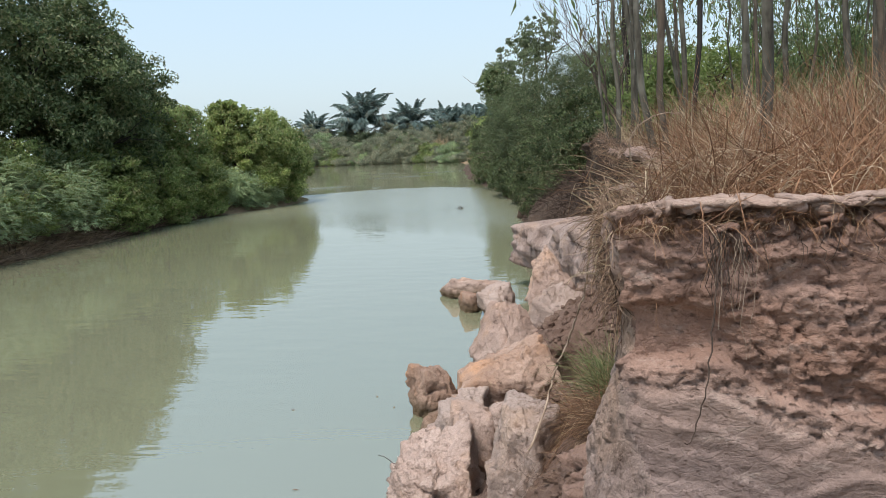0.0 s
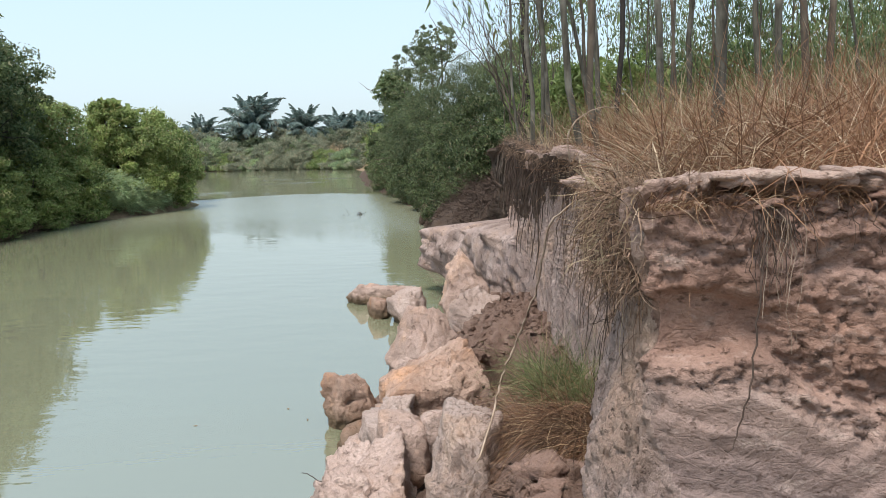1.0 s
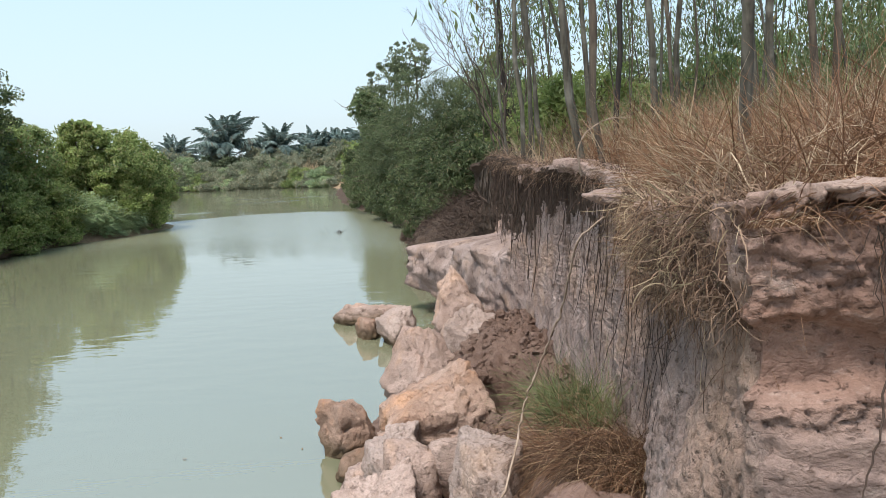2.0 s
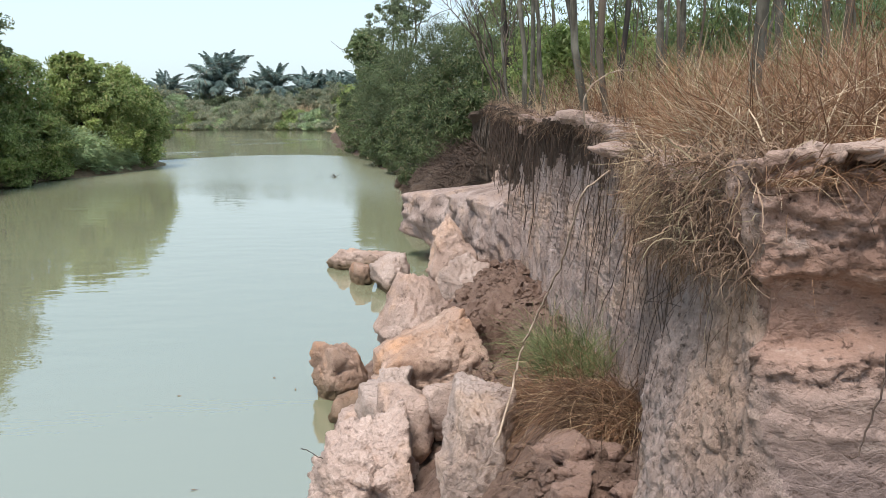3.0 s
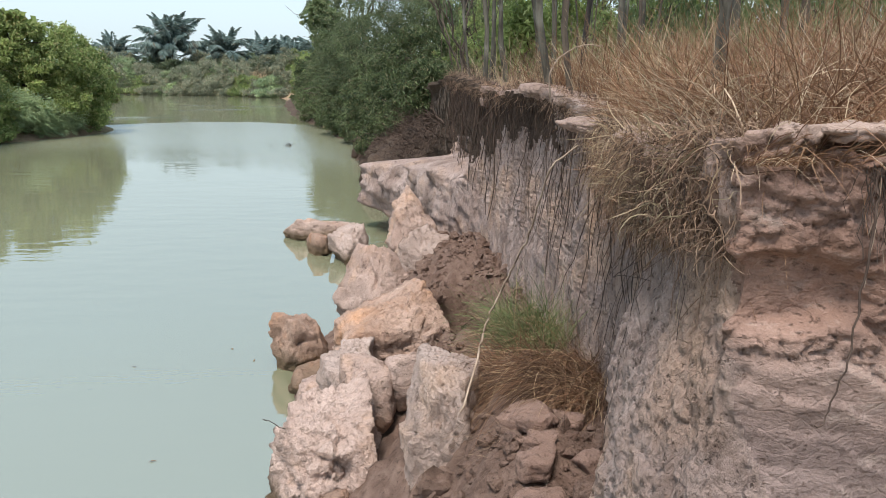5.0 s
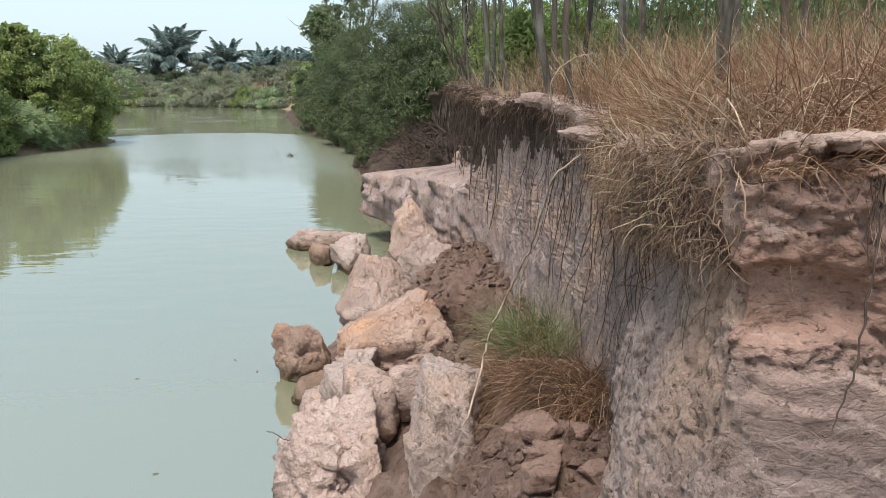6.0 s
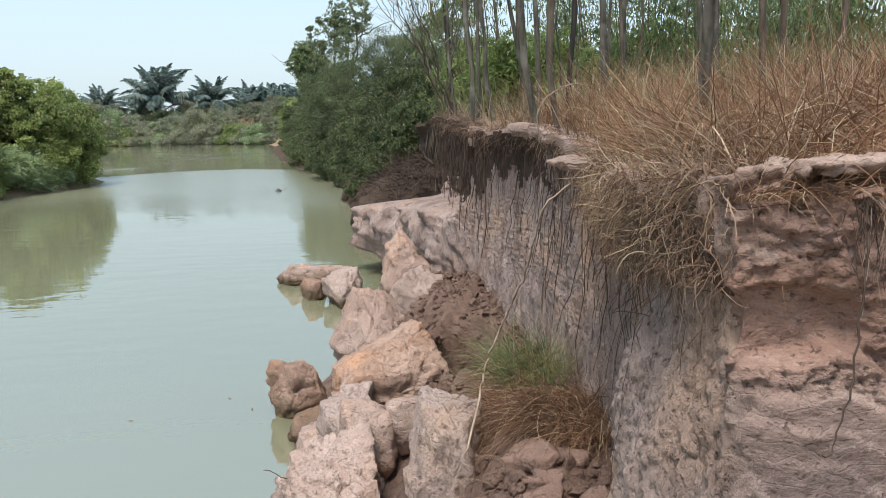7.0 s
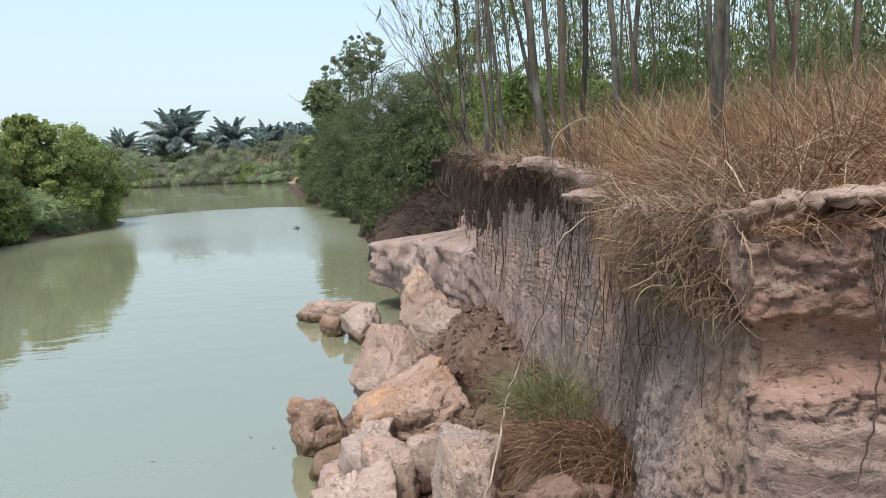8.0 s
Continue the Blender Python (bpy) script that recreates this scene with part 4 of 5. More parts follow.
cv_ = iv[None] * lump_ * cs_[:, None, None] * (0.75 + 0.5 * rs.rand(n_, 1, 3)) + np.stack([cx_, cy_, cz_ + cs_ * 0.3], 1)[:, None, :]
cf_ = jf[None] + (np.arange(n_) * len(iv))[:, None, None]
thing("soil_lumps", mesh_from("soil_lumps", cv_.reshape(-1, 3), cf_.reshape(-1, 3), SOIL_LOOSE, smooth=False), "lumps of brown soil fallen at the foot of the wall", "soil", kind="stuff")

# ------------------------------------------------------------------ dry grass on the plateau
def grass_patch(name, n, xr, yr, length, width, material_, label, seed, lean=(0, 0), wild=0.45, droop=0.5, edge=-0.02, power=1.0):
    rs = np.random.RandomState(seed)
    y = yr[0] + (yr[1] - yr[0]) * rs.rand(n) ** power
    x0 = np.maximum(lerp_table(CLIFF_X, y) + edge, xr[0])
    x = x0 + (xr[1] - x0) * rs.rand(n) ** power
    tufts = fbm(np.stack([x * 2.2, y * 2.2, 0 * x], 1), 3, seed)
    keep = tufts > rs.rand(n) * 0.9 - 0.75
    x, y, tufts = x[keep], y[keep], tufts[keep]
    n = len(x)
    z = np.maximum(ground_height(x, y), lerp_table(LIP_Z, y) - 0.04) - 0.01
    # combed in swathes: neighbouring blades bend much the same way
    a = 9 * fbm(np.stack([x * 1.3, y * 1.3, 0 * x], 1), 2, 5) + 0.9 * rs.normal(size=n)
    w = wild * (0.3 + rs.rand(n))
    heads = unit(np.stack([np.cos(a) * w + lean[0], np.sin(a) * w + lean[1], np.ones(n)], 1))
    L = length[0] + (length[1] - length[0]) * rs.rand(n) ** 1.5
    W = 0.8 * (width[0] + (width[1] - width[0]) * rs.rand(n))
    return thing(name, strands(name, np.stack([x, y, z], 1), heads, L, W, material_, 7, 0.11 * (0.4 + droop), np.stack([lean[0] * 0.6 + 0.09 * droop * np.cos(a), lean[1] * 0.6 + 0.09 * droop * np.sin(a), -0.17 * droop * (0.5 + rs.rand(n))], 1), seed), label, "grass", kind="stuff")


grass_patch("dry_grass", 4200, (0.10, 1.1), (1.88, 2.14), (0.03, 0.20), (0.0016, 0.0036), GRASS_RED, "short dry grass along the crust's edge", 59, (-0.05, -0.25), 1.0, 1.6, -0.02)
grass_patch("dry_grass", 4200, (0.12, 1.5), (1.90, 2.7), (0.06, 0.34), (0.002, 0.004), GRASS_RED, "tangled red-brown dry grass at the lip", 60, (-0.12, -0.10), 0.9, 1.2, -0.02)
grass_patch("dry_grass", 11000, (0.2, 3.0), (2.0, 4.4), (0.08, 0.28), (0.003, 0.006), GRASS_RED, "low dense dry grass on the bank top", 67, (0, 0), 1.0, 1.4, 0.04)
grass_patch("dry_grass", 3600, (0.45, 2.0), (1.96, 3.3), (0.25, 0.55), (0.0025, 0.005), GRASS_RED, "long arching red-brown grass bent over", 68, (0.35, -0.05), 0.5, 1.3, 0.05)
grass_patch("dry_grass", 24000, (0.12, 3.0), (1.98, 4.4), (0.18, 0.62), (0.0024, 0.005), GRASS_RED, "tangled red-brown dry grass on the bank top", 61, (-0.05, -0.03), 0.75, 1.7, 0.02)
grass_patch("dry_grass", 4200, (0.12, 3.0), (1.93, 4.4), (0.12, 0.40), (0.0015, 0.003), GRASS_STRAW, "pale straw stalks among the dry grass", 62, (-0.06, -0.03), 0.8, 1.6, 0.0)
grass_patch("dry_grass", 7000, (0.3, 1.5), (2.1, 4.1), (0.2, 0.6), (0.0025, 0.005), GRASS_RED, "dense arching red-brown grass behind the lip", 69, (-0.04, -0.06), 0.6, 1.1, 0.05)
grass_patch("dry_grass", 15000, (0.5, 6.0), (3.8, 8.5), (0.25, 0.75), (0.0035, 0.007), GRASS_RED, "tall red-brown dry grass under the trees", 63, (-0.04, 0), 0.5, 0.6, 0.12)
grass_patch("dry_grass", 5000, (0.5, 6.0), (3.8, 9), (0.25, 0.7), (0.003, 0.006), GRASS_STRAW, "tall straw grass under the trees", 64, (-0.03, 0), 0.45, 0.5, 0.12)
grass_patch("dry_grass", 9000, (0.6, 14), (8, 26), (0.25, 0.75), (0.006, 0.014), GRASS_STRAW, "straw-coloured grass among the tree trunks", 65, (0, 0), 0.5, 0.4, 0.15)
grass_patch("dry_grass", 2600, (0.85, 2.2), (3.1, 3.95), (0.35, 0.75), (0.0028, 0.005), GRASS_RED, "tall dry grass in front of the trunks", 58, (-0.03, 0), 0.4, 0.7, 0.4)
grass_patch("green_grass", 2600, (0.9, 6), (3.6, 10), (0.3, 0.75), (0.004, 0.008), GRASS_GREEN, "green grass blades among the dry grass", 66, (0, 0), 0.35, 0.4, 0.3)


# ------------------------------------------------------------------ mat of dead grass and roots hanging over the lip
def hanging_mat(name, n, ys, length, out, material_, label, seed, width=(0.0015, 0.0035), up=0.0, spread=0.9, tuck=0.0, kink=0.45, pull=-0.22, drop=0.10):
    rs = np.random.RandomState(seed)
    y = ys[0] + (ys[1] - ys[0]) * rs.rand(n)
    over = lerp_table([(1.9, 0.03), (2.4, 0.07), (3.3, 0.16), (3.8, 0.16), (4.2, 0.12), (4.6, 0.04), (13, 0.06)], y)
    x = lerp_table(CLIFF_X, y) - over * (0.7 + 0.4 * rs.rand(n)) + 0.08 * rs.rand(n) + tuck
    z = lerp_table(LIP_Z, y) - drop * rs.rand(n) ** 1.3 + 0.02
    heads = unit(np.stack([-out * (0.2 + rs.rand(n)), spread * rs.normal(size=n), up - 0.2 + 0.7 * rs.normal(size=n)], 1))
    L = length[0] + (length[1] - length[0]) * rs.rand(n) ** 1.6
    W = width[0] + (width[1] - width[0]) * rs.rand(n)
    return thing(name, strands(name, np.stack([x, y, z], 1), heads, L, W, material_, 9, kink, (0.07, 0, pull), seed), label, "roots", kind="stuff")


hanging_mat("dead_grass_mat", 10500, (1.96, 4.2), (0.05, 0.20), 0.42, GRASS_MAT, "tangled mat of dead grass and roots over the lip", 71, (0.0014, 0.0036), 0.1, 1.2, 0.0, 0.7, -0.2, 0.26)
hanging_mat("dead_grass_mat", 800, (2.0, 4.2), (0.08, 0.28), 0.6, GRASS_STRAW, "long pale dead stalks over the lip", 75, (0.0022, 0.0042), 0.2, 1.2, 0.0, 0.5, -0.16, 0.2)
hanging_mat("root_fringe", 3200, (1.98, 4.3), (0.08, 0.40), 0.10, GRASS_RED, "brown fine roots hanging under the lip", 72, (0.001, 0.0022), -0.7, 0.35, 0.04, 0.35, -0.3, 0.25)
hanging_mat("root_fringe", 800, (1.98, 4.3), (0.10, 0.30), 0.10, ROOT_DARK, "dark fine roots packed under the lip", 77, (0.001, 0.0022), -0.7, 0.35, 0.05, 0.35, -0.3, 0.25)
hanging_mat("dead_grass_mat", 2600, (3.8, 9.5), (0.08, 0.32), 0.6, GRASS_MAT, "dead grass and roots hanging along the lip", 73, (0.002, 0.005))
hanging_mat("root_fringe", 2600, (4.2, 13.8), (0.15, 0.75), 0.10, ROOT_DARK, "dark fine roots under the far lip", 76, (0.002, 0.004), -0.7, 0.35, 0.03, 0.38, -0.3)
hanging_mat("dead_grass_mat", 1600, (9.5, 14.5), (0.1, 0.4), 0.6, GRASS_MAT, "dry roots and grass on the bank's edge", 74, (0.004, 0.008))


def dark_roots(name, n, ys, length, radius, seed, label, mat=ROOT_DARK, zlow=0.0):
    """Thin roots that trail down the wall."""
    rs = np.random.RandomState(seed)
    tb = Tubes()
    for _ in range(n):
        y = ys[0] + (ys[1] - ys[0]) * rs.rand()
        x = float(lerp_table(CLIFF_X, y)) + 0.015
        z = float(lerp_table(LIP_Z, y)) - 0.02 - zlow * rs.rand()
        L = length[0] + (length[1] - length[0]) * rs.rand() ** 1.7
        m = 9
        u = np.linspace(0, 1, m)
        wander = np.cumsum(rs.normal(size=m)) * 0.045 * L + 0.16 * L * rs.normal() * u
        outw = np.cumsum(rs.normal(size=m)) * 0.012
        foot = 0.10 * np.clip(L * u - 0.3, 0, 1)
        p = np.stack([x - 0.05 - foot + 0 * u - 0.03 * rs.rand() + outw, y + wander, z - L * u], 1)
        p[0, 0] += 0.06
        tb.add(p, radius[0] + (radius[1] - radius[0]) * rs.rand() ** 2 * (1.1 - u), 4)
    return thing(name, tb.mesh(name, mat), label, "roots", kind="stuff")


dark_roots("hanging_roots", 75, (4.0, 8.0), (0.3, 1.3), (0.0015, 0.006), 81, "dark thin roots trailing down the grey wall")
dark_roots("hanging_roots", 95, (8.0, 14.0), (0.4, 1.3), (0.003, 0.010), 82, "dark roots hanging down the far wall")
dark_roots("hanging_roots", 34, (2.2, 4.2), (0.25, 1.0), (0.0008, 0.0024), 83, "fine dark roots on the grey clay wall", zlow=0.4)
dark_roots("hanging_roots", 90, (14.0, 25.0), (0.4, 1.6), (0.006, 0.018), 84, "tangled brown roots on the dark bank", DEAD_WOOD)


def root_line(name, pts, radii, mat, label, sides=6, jitter=0.004, seed=0):
    """One root or stick through the points, smoothed and a little crooked."""
    rs = np.random.RandomState(seed)
    pts = np.array(pts, float)
    u = np.linspace(0, len(pts) - 1, len(pts) * 5)
    p = np.stack([np.interp(u, range(len(pts)), pts[:, k]) for k in range(3)], 1)
    ker = np.ones(5) / 5
    q = np.stack([np.convolve(np.pad(p[:, k], 2, mode="edge"), ker, "valid") for k in range(3)], 1)
    q += rs.normal(size=q.shape) * jitter
    tb = Tubes()
    tb.add(q, np.interp(u, (0, len(pts) - 1), radii), sides)
    return thing(name, tb.mesh(name, mat), label, "root")


root_line("hanging_root", [(0.22, 3.55, 2.34), (0.09, 3.6, 2.22), (0.08, 3.8, 1.91), (0.02, 3.9, 1.73), (-0.04, 4.0, 1.53), (-0.12, 3.95, 1.38), (-0.15, 3.9, 1.25), (-0.26, 3.7, 1.02)], (0.0045, 0.0062), ROOT_PALE,
          "long pale bent root hanging from the lip to the slump", seed=1)
root_line("twig", [(0.30, 2.60, 1.74), (0.14, 2.5, 1.79), (0.15, 2.44, 1.85), (0.17, 2.37, 1.92)], (0.0024, 0.0014), BARK_DARK, "short dark broken twig sticking out of the wall", seed=2, jitter=0.0012)
root_line("hanging_root", [(0.35, 1.87, 2.43), (0.35, 1.83, 2.40), (0.34, 1.82, 2.3), (0.33, 1.815, 2.18), (0.31, 1.80, 2.05), (0.28, 1.80, 1.93), (0.26, 1.80, 1.925)], (0.003, 0.0014), ROOT_DARK, "thin dark root hanging on the broken face", seed=3, jitter=0.002)
root_line("hanging_root", [(0.36, 3.1, 1.95), (0.17, 2.9, 1.93), (0.15, 2.7, 2.0), (0.22, 2.5, 2.02)], (0.0014, 0.0009), ROOT_DARK, "thin dark root bent along the wall", seed=4, jitter=0.0015)
root_line("grass_stalk", [(0.42, 5.05, 2.42), (0.39, 5.0, 2.62), (0.45, 5.0, 2.72), (0.59, 5.0, 2.79), (0.72, 5.0, 2.78)], (0.006, 0.003), ROOT_PALE, "arched pale grass stalk at the lip", seed=5, jitter=0.002)


def root_cluster(name, at, n, length, seed, mat, label, spread=0.02, r=(0.0006, 0.0016)):
    rs = np.random.RandomState(seed)
    tb = Tubes()
    for _ in range(n):
        L = length * (0.35 + 0.75 * rs.rand())
        u = np.linspace(0, 1, 8)
        p = np.stack([at[0] + spread * rs.normal() + np.cumsum(rs.normal(size=8)) * 0.006, at[1] - 0.01 * rs.rand() - 0.02 * u + np.cumsum(rs.normal(size=8)) * 0.002, at[2] + 0.02 * rs.rand() - L * u], 1)
        tb.add(p, (r[0] + (r[1] - r[0]) * rs.rand()) * (1.1 - 0.6 * u), 4)
    return thing(name, tb.mesh(name, mat), label, "roots", kind="stuff")


root_cluster("root_bunch", (0.385, 1.85, 2.42), 9, 0.30, 6, ROOT_PALE, "bunch of pale and dark roots hanging on the face")
root_cluster("root_bunch", (0.365, 1.85, 2.43), 22, 0.17, 7, ROOT_DARK, "bunch of dark fibrous roots under the crust", 0.022, (0.0005, 0.0014))
root_cluster("root_bunch", (0.52, 1.86, 2.43), 14, 0.10, 8, ROOT_DARK, "short dark roots under the crust", 0.08)


# ------------------------------------------------------------------ grass tuft in the hollow
def tuft(name, at, n, length, lean, material_, label, seed, radius=0.14, wild=0.5, width=(0.003, 0.006), droop=0.8):
    rs = np.random.RandomState(seed)
    a, r = rs.rand(n) * 2 * math.pi, radius * np.sqrt(rs.rand(n))
    x, y = at[0] + r * np.cos(a), at[1] + 1.3 * r * np.sin(a)
    roots = np.stack([x, y, np.full(n, at[2]) + 0.04 * rs.rand(n)], 1)
    heads = unit(np.stack([lean[0] + wild * rs.normal(size=n), lean[1] + wild * rs.normal(size=n), 0.8 + 0.3 * rs.rand(n)], 1))
    L = length * (0.5 + 0.6 * rs.rand(n))
    W = width[0] + (width[1] - width[0]) * rs.rand(n)
    return thing(name, strands(name, roots, heads, L, W, material_, 10, 0.17, (lean[0] * 0.12 * droop, lean[1] * 0.12 * droop, -0.24 * droop), seed), label, "grass tuft", kind="stuff")


tuft("grass_tuft", (0.34, 4.95, 0.92), 700, 0.55, (-0.30, -0.05), GRASS_GREEN, "green and yellowing grass tuft at the foot of the wall", 91, 0.22, 0.6, (0.002, 0.0045), 0.5)
tuft("grass_tuft", (0.38, 4.12, 0.98), 1900, 0.74, (-0.75, -0.35), GRASS_TUFT, "drooping brown grass tuft in the hollow", 92, 0.24, 0.5, (0.0016, 0.0034), 1.3)
tuft("grass_tuft", (0.36, 5.25, 0.80), 420, 0.6, (-0.45, -0.15), GRASS_GREEN, "green grass tuft against the wall", 94, 0.22, 0.45, (0.0025, 0.005), 0.7)
tuft("grass_tuft", (0.16, 4.45, 0.84), 700, 0.6, (-0.55, -0.35), GRASS_TUFT, "dark brown grass tuft beside the boulder", 95, 0.2, 0.5, (0.0025, 0.0045), 0.8)
tuft("grass_tuft", (0.16, 3.6, 0.88), 200, 0.5, (-0.5, -0.3), GRASS_MAT, "sparse dead grass on the slump", 93, 0.25, 0.7, (0.002, 0.004), 0.8)


# ------------------------------------------------------------------ trees and shrubs
def empty_thing(name, at, label, category, group=""):
    ob = new(name, None)
    ob.location = at
    ob.empty_display_size = 0.2
    return tagged(ob, label, category, group)


def limb_path(base, way, length, rs, wander=0.06, m=8, rise=0.0):
    u = np.linspace(0, 1, m)
    w = np.cumsum(rs.normal(size=(m, 3)), 0) * wander * length / m
    w[0] = 0
    p = np.asarray(base) + np.asarray(way) * (u[:, None] * length) + w
    p[:, 2] += rise * length * u ** 2
    return p


def branching(tb, base, way, length, radius, depth, rs, fork=3, shrink=0.62, open_=0.55, sides=6):
    """Limbs that fork; returns the tips."""
    p = limb_path(base, way, length, rs, 0.22, 7)
    tb.add(p, np.linspace(radius, radius * 0.55, 7), sides)
    if depth == 0:
        return [p[-1]]
    tips = []
    for k in range(fork):
        at = p[-1] if k == 0 else p[3 + rs.randint(4)]
        d = unit((np.asarray(way) + open_ * rs.normal(size=3) + np.array([0, 0, 0.15]))[None])[0]
        tips += branching(tb, at, d, length * shrink * (0.8 + 0.4 * rs.rand()), radius * (0.6 if k == 0 else 0.45), depth - 1, rs, fork, shrink, open_, max(4, sides - 1))
    return tips


def shrub(name, base, lobes, clumps, per, spread, leaf, mat, label, seed, category="shrub", group="", droop=0.25, flat=0.7, stems=5, bark=BARK_BROWN, inner=0.55, zmin=0.04, sprays=0):
    """A leafy shrub or tree: stems from the base into every lobe, and a crown of many small leaves in clumps."""
    rs = np.random.RandomState(seed)
    top = empty_thing(name, base, label, category, group)
    local = np.array(lobes, float)
    local[:, :3] -= np.asarray(base)
    tb = Tubes()
    for lb in local:
        for _ in range(max(1, stems // len(local) + 1)):
            end = lb[:3] + 0.5 * lb[3:6] * rs.normal(size=3) * 0.6
            start = np.array([0.25 * rs.normal(), 0.25 * rs.normal(), -0.1])
            d = end - start
            L = np.linalg.norm(d)
            r = 0.012 * L + 0.02
            p = limb_path(start, d / L, L, rs, 0.25)
            tb.add(p, np.linspace(r, r * 0.35, 8), 6)
            for _ in range(3):
                tb.add(limb_path(p[3 + rs.randint(4)], unit(rs.normal(size=(1, 3)) + [[0, 0, 0.4]])[0], 0.4 * L, rs, 0.3), np.linspace(r * 0.4, r * 0.1, 8), 4)
    tagged(under("wood" if category == "shrub" else "trunk", tb.mesh(name + "_wood", bark), top), kind="stuff" if category == "shrub" else "")
    under("crown", crown(name + "_crown", local, clumps, per, spread, leaf, mat, seed, droop, flat, zmin - base[2], inner, sprays), top)
    return top


# far left bank, from the near end
shrub("big_tree", (-20.5, 16.5, 1.0), [(-19.6, 15.5, 5.6, 3.0, 3.0, 3.2), (-20.2, 18.5, 7.4, 2.8, 2.8, 2.6), (-18.6, 18.6, 4.8, 2.2, 2.2, 2.1), (-19.0, 13.0, 6.5, 2.6, 2.6, 2.8)], 560, 120, 0.45, (0.15, 0.075), LEAF_DARK,
      "dense dark green broadleaf tree on the far bank", 101, "tree", "trees on the left bank", bark=BARK_DARK)
shrub("big_tree", (-19.2, 23.5, 1.0), [(-18.5, 21.8, 6.2, 2.7, 2.6, 3.2), (-17.4, 24.8, 5.4, 2.7, 2.4, 3.0), (-18.3, 24, 7.3, 2.6, 2.6, 2.3), (-16.7, 25.6, 3.6, 1.8, 1.8, 1.8), (-16.6, 26.6, 4.6, 1.7, 1.6, 1.9), (-17.2, 22.5, 3.6, 1.8, 1.8, 1.6)], 720, 120, 0.45, (0.15, 0.075), LEAF_DARK,
      "tall dark green tree with dense rounded crown", 102, "tree", "trees on the left bank", bark=BARK_DARK)
shrub("big_tree", (-19.5, 29, 1.0), [(-18.5, 29, 3.4, 2.4, 2.2, 2.2), (-16.8, 29.5, 2.8, 1.7, 1.9, 2.0)], 330, 100, 0.4, (0.15, 0.07), LEAF_MID, "mid-green leafy tree behind the bank shrubs", 103, "tree", "trees on the left bank")
shrub("riverside_bush", (-15.0, 33.6, 0.4), [(-15.0, 33.6, 2.3, 2.2, 2.2, 2.3), (-13.9, 34.2, 1.5, 1.25, 1.6, 1.6), (-15.9, 33.2, 3.1, 1.3, 1.3, 1.4)], 480, 110, 0.30, (0.13, 0.065), LEAF_BRIGHT,
      "bright yellow-green bush overhanging the water", 104, "shrub", "bushes on the left bank")
shrub("riverside_bush", (-16.6, 38.2, 0.5), [(-16.4, 38.2, 2.4, 2.3, 1.8, 2.2), (-14.9, 37.6, 1.9, 1.4, 1.3, 1.7)], 320, 80, 0.30, (0.14, 0.065), LEAF_MID, "mid-green bush beside the water", 105, "shrub", "bushes on the left bank")
shrub("sapling", (-15.6, 33.2, 0.5), [(-15.7, 33.0, 4.75, 0.5, 0.4, 0.22), (-15.2, 33.0, 4.5, 0.35, 0.4, 0.2), (-16.2, 33.2, 4.6, 0.3, 0.3, 0.2)], 60, 9, 0.16, (0.30, 0.22), LEAF_BRIGHT, "broad-leaved sapling above the bush", 106, "shrub", "bushes on the left bank")
for k_, (x_, y_, r_, h_, m_, lab_) in enumerate([
        (-16.8, 15.5, 1.8, 3.0, LEAF_BLUE, "bluish green feathery shrub on the water's edge"), (-16.5, 18.0, 1.6, 2.8, LEAF_BLUE, "bluish green feathery shrub at the shore"),
        (-16.3, 20.6, 1.5, 2.5, LEAF_BLUE, "low bluish green shrub hanging over the shore"), (-16.1, 23.4, 1.5, 2.7, LEAF_BRIGHT, "green leafy shrub at the shore"),
        (-16.1, 26.2, 1.5, 2.7, LEAF_BRIGHT, "green leafy shrub below the dark trees"), (-16.0, 29.0, 1.4, 2.5, LEAF_BRIGHT, "green shrub at the water's edge"),
        (-15.0, 31.3, 1.0, 1.5, LEAF_BLUE, "low bluish shrub hanging over the water"), (-17.2, 19.5, 1.8, 3.4, LEAF_BRIGHT, "green shrub in front of the tall trees"),
        (-17.6, 13.6, 1.8, 3.6, LEAF_FAR, "yellowish green shrub in front of the trees"), (-14.6, 32.6, 0.9, 0.9, LEAF_BLUE, "low bluish shrub at the bush's foot")]):
    shrub("bank_shrub", (x_ - 0.5, y_, 0.3), [(x_, y_, 0.35 + h_ * 0.42, r_, r_ * 1.15, h_ * 0.52), (x_ + (0.15 if y_ < 21 else 0.45) * r_, y_ + 0.4, 1.05 if y_ < 21 else 0.5, 0.6 * r_, 0.9 * r_, 0.5), (x_ - 0.3, y_ - 0.5 * r_, 0.3 + h_ * 0.6, 0.6 * r_, 0.7 * r_, 0.42 * h_)],
          *((420, 144, 0.34, (0.10, 0.028)) if m_ is LEAF_BLUE else (300, 90, 0.30, (0.13, 0.055))), m_, lab_, 110 + k_, "shrub", "shrubs on the left bank", droop=0.1, flat=0.55, stems=6, zmin=0.5 if y_ < 21 else 0.05, sprays=9 if m_ is LEAF_BLUE else 0)

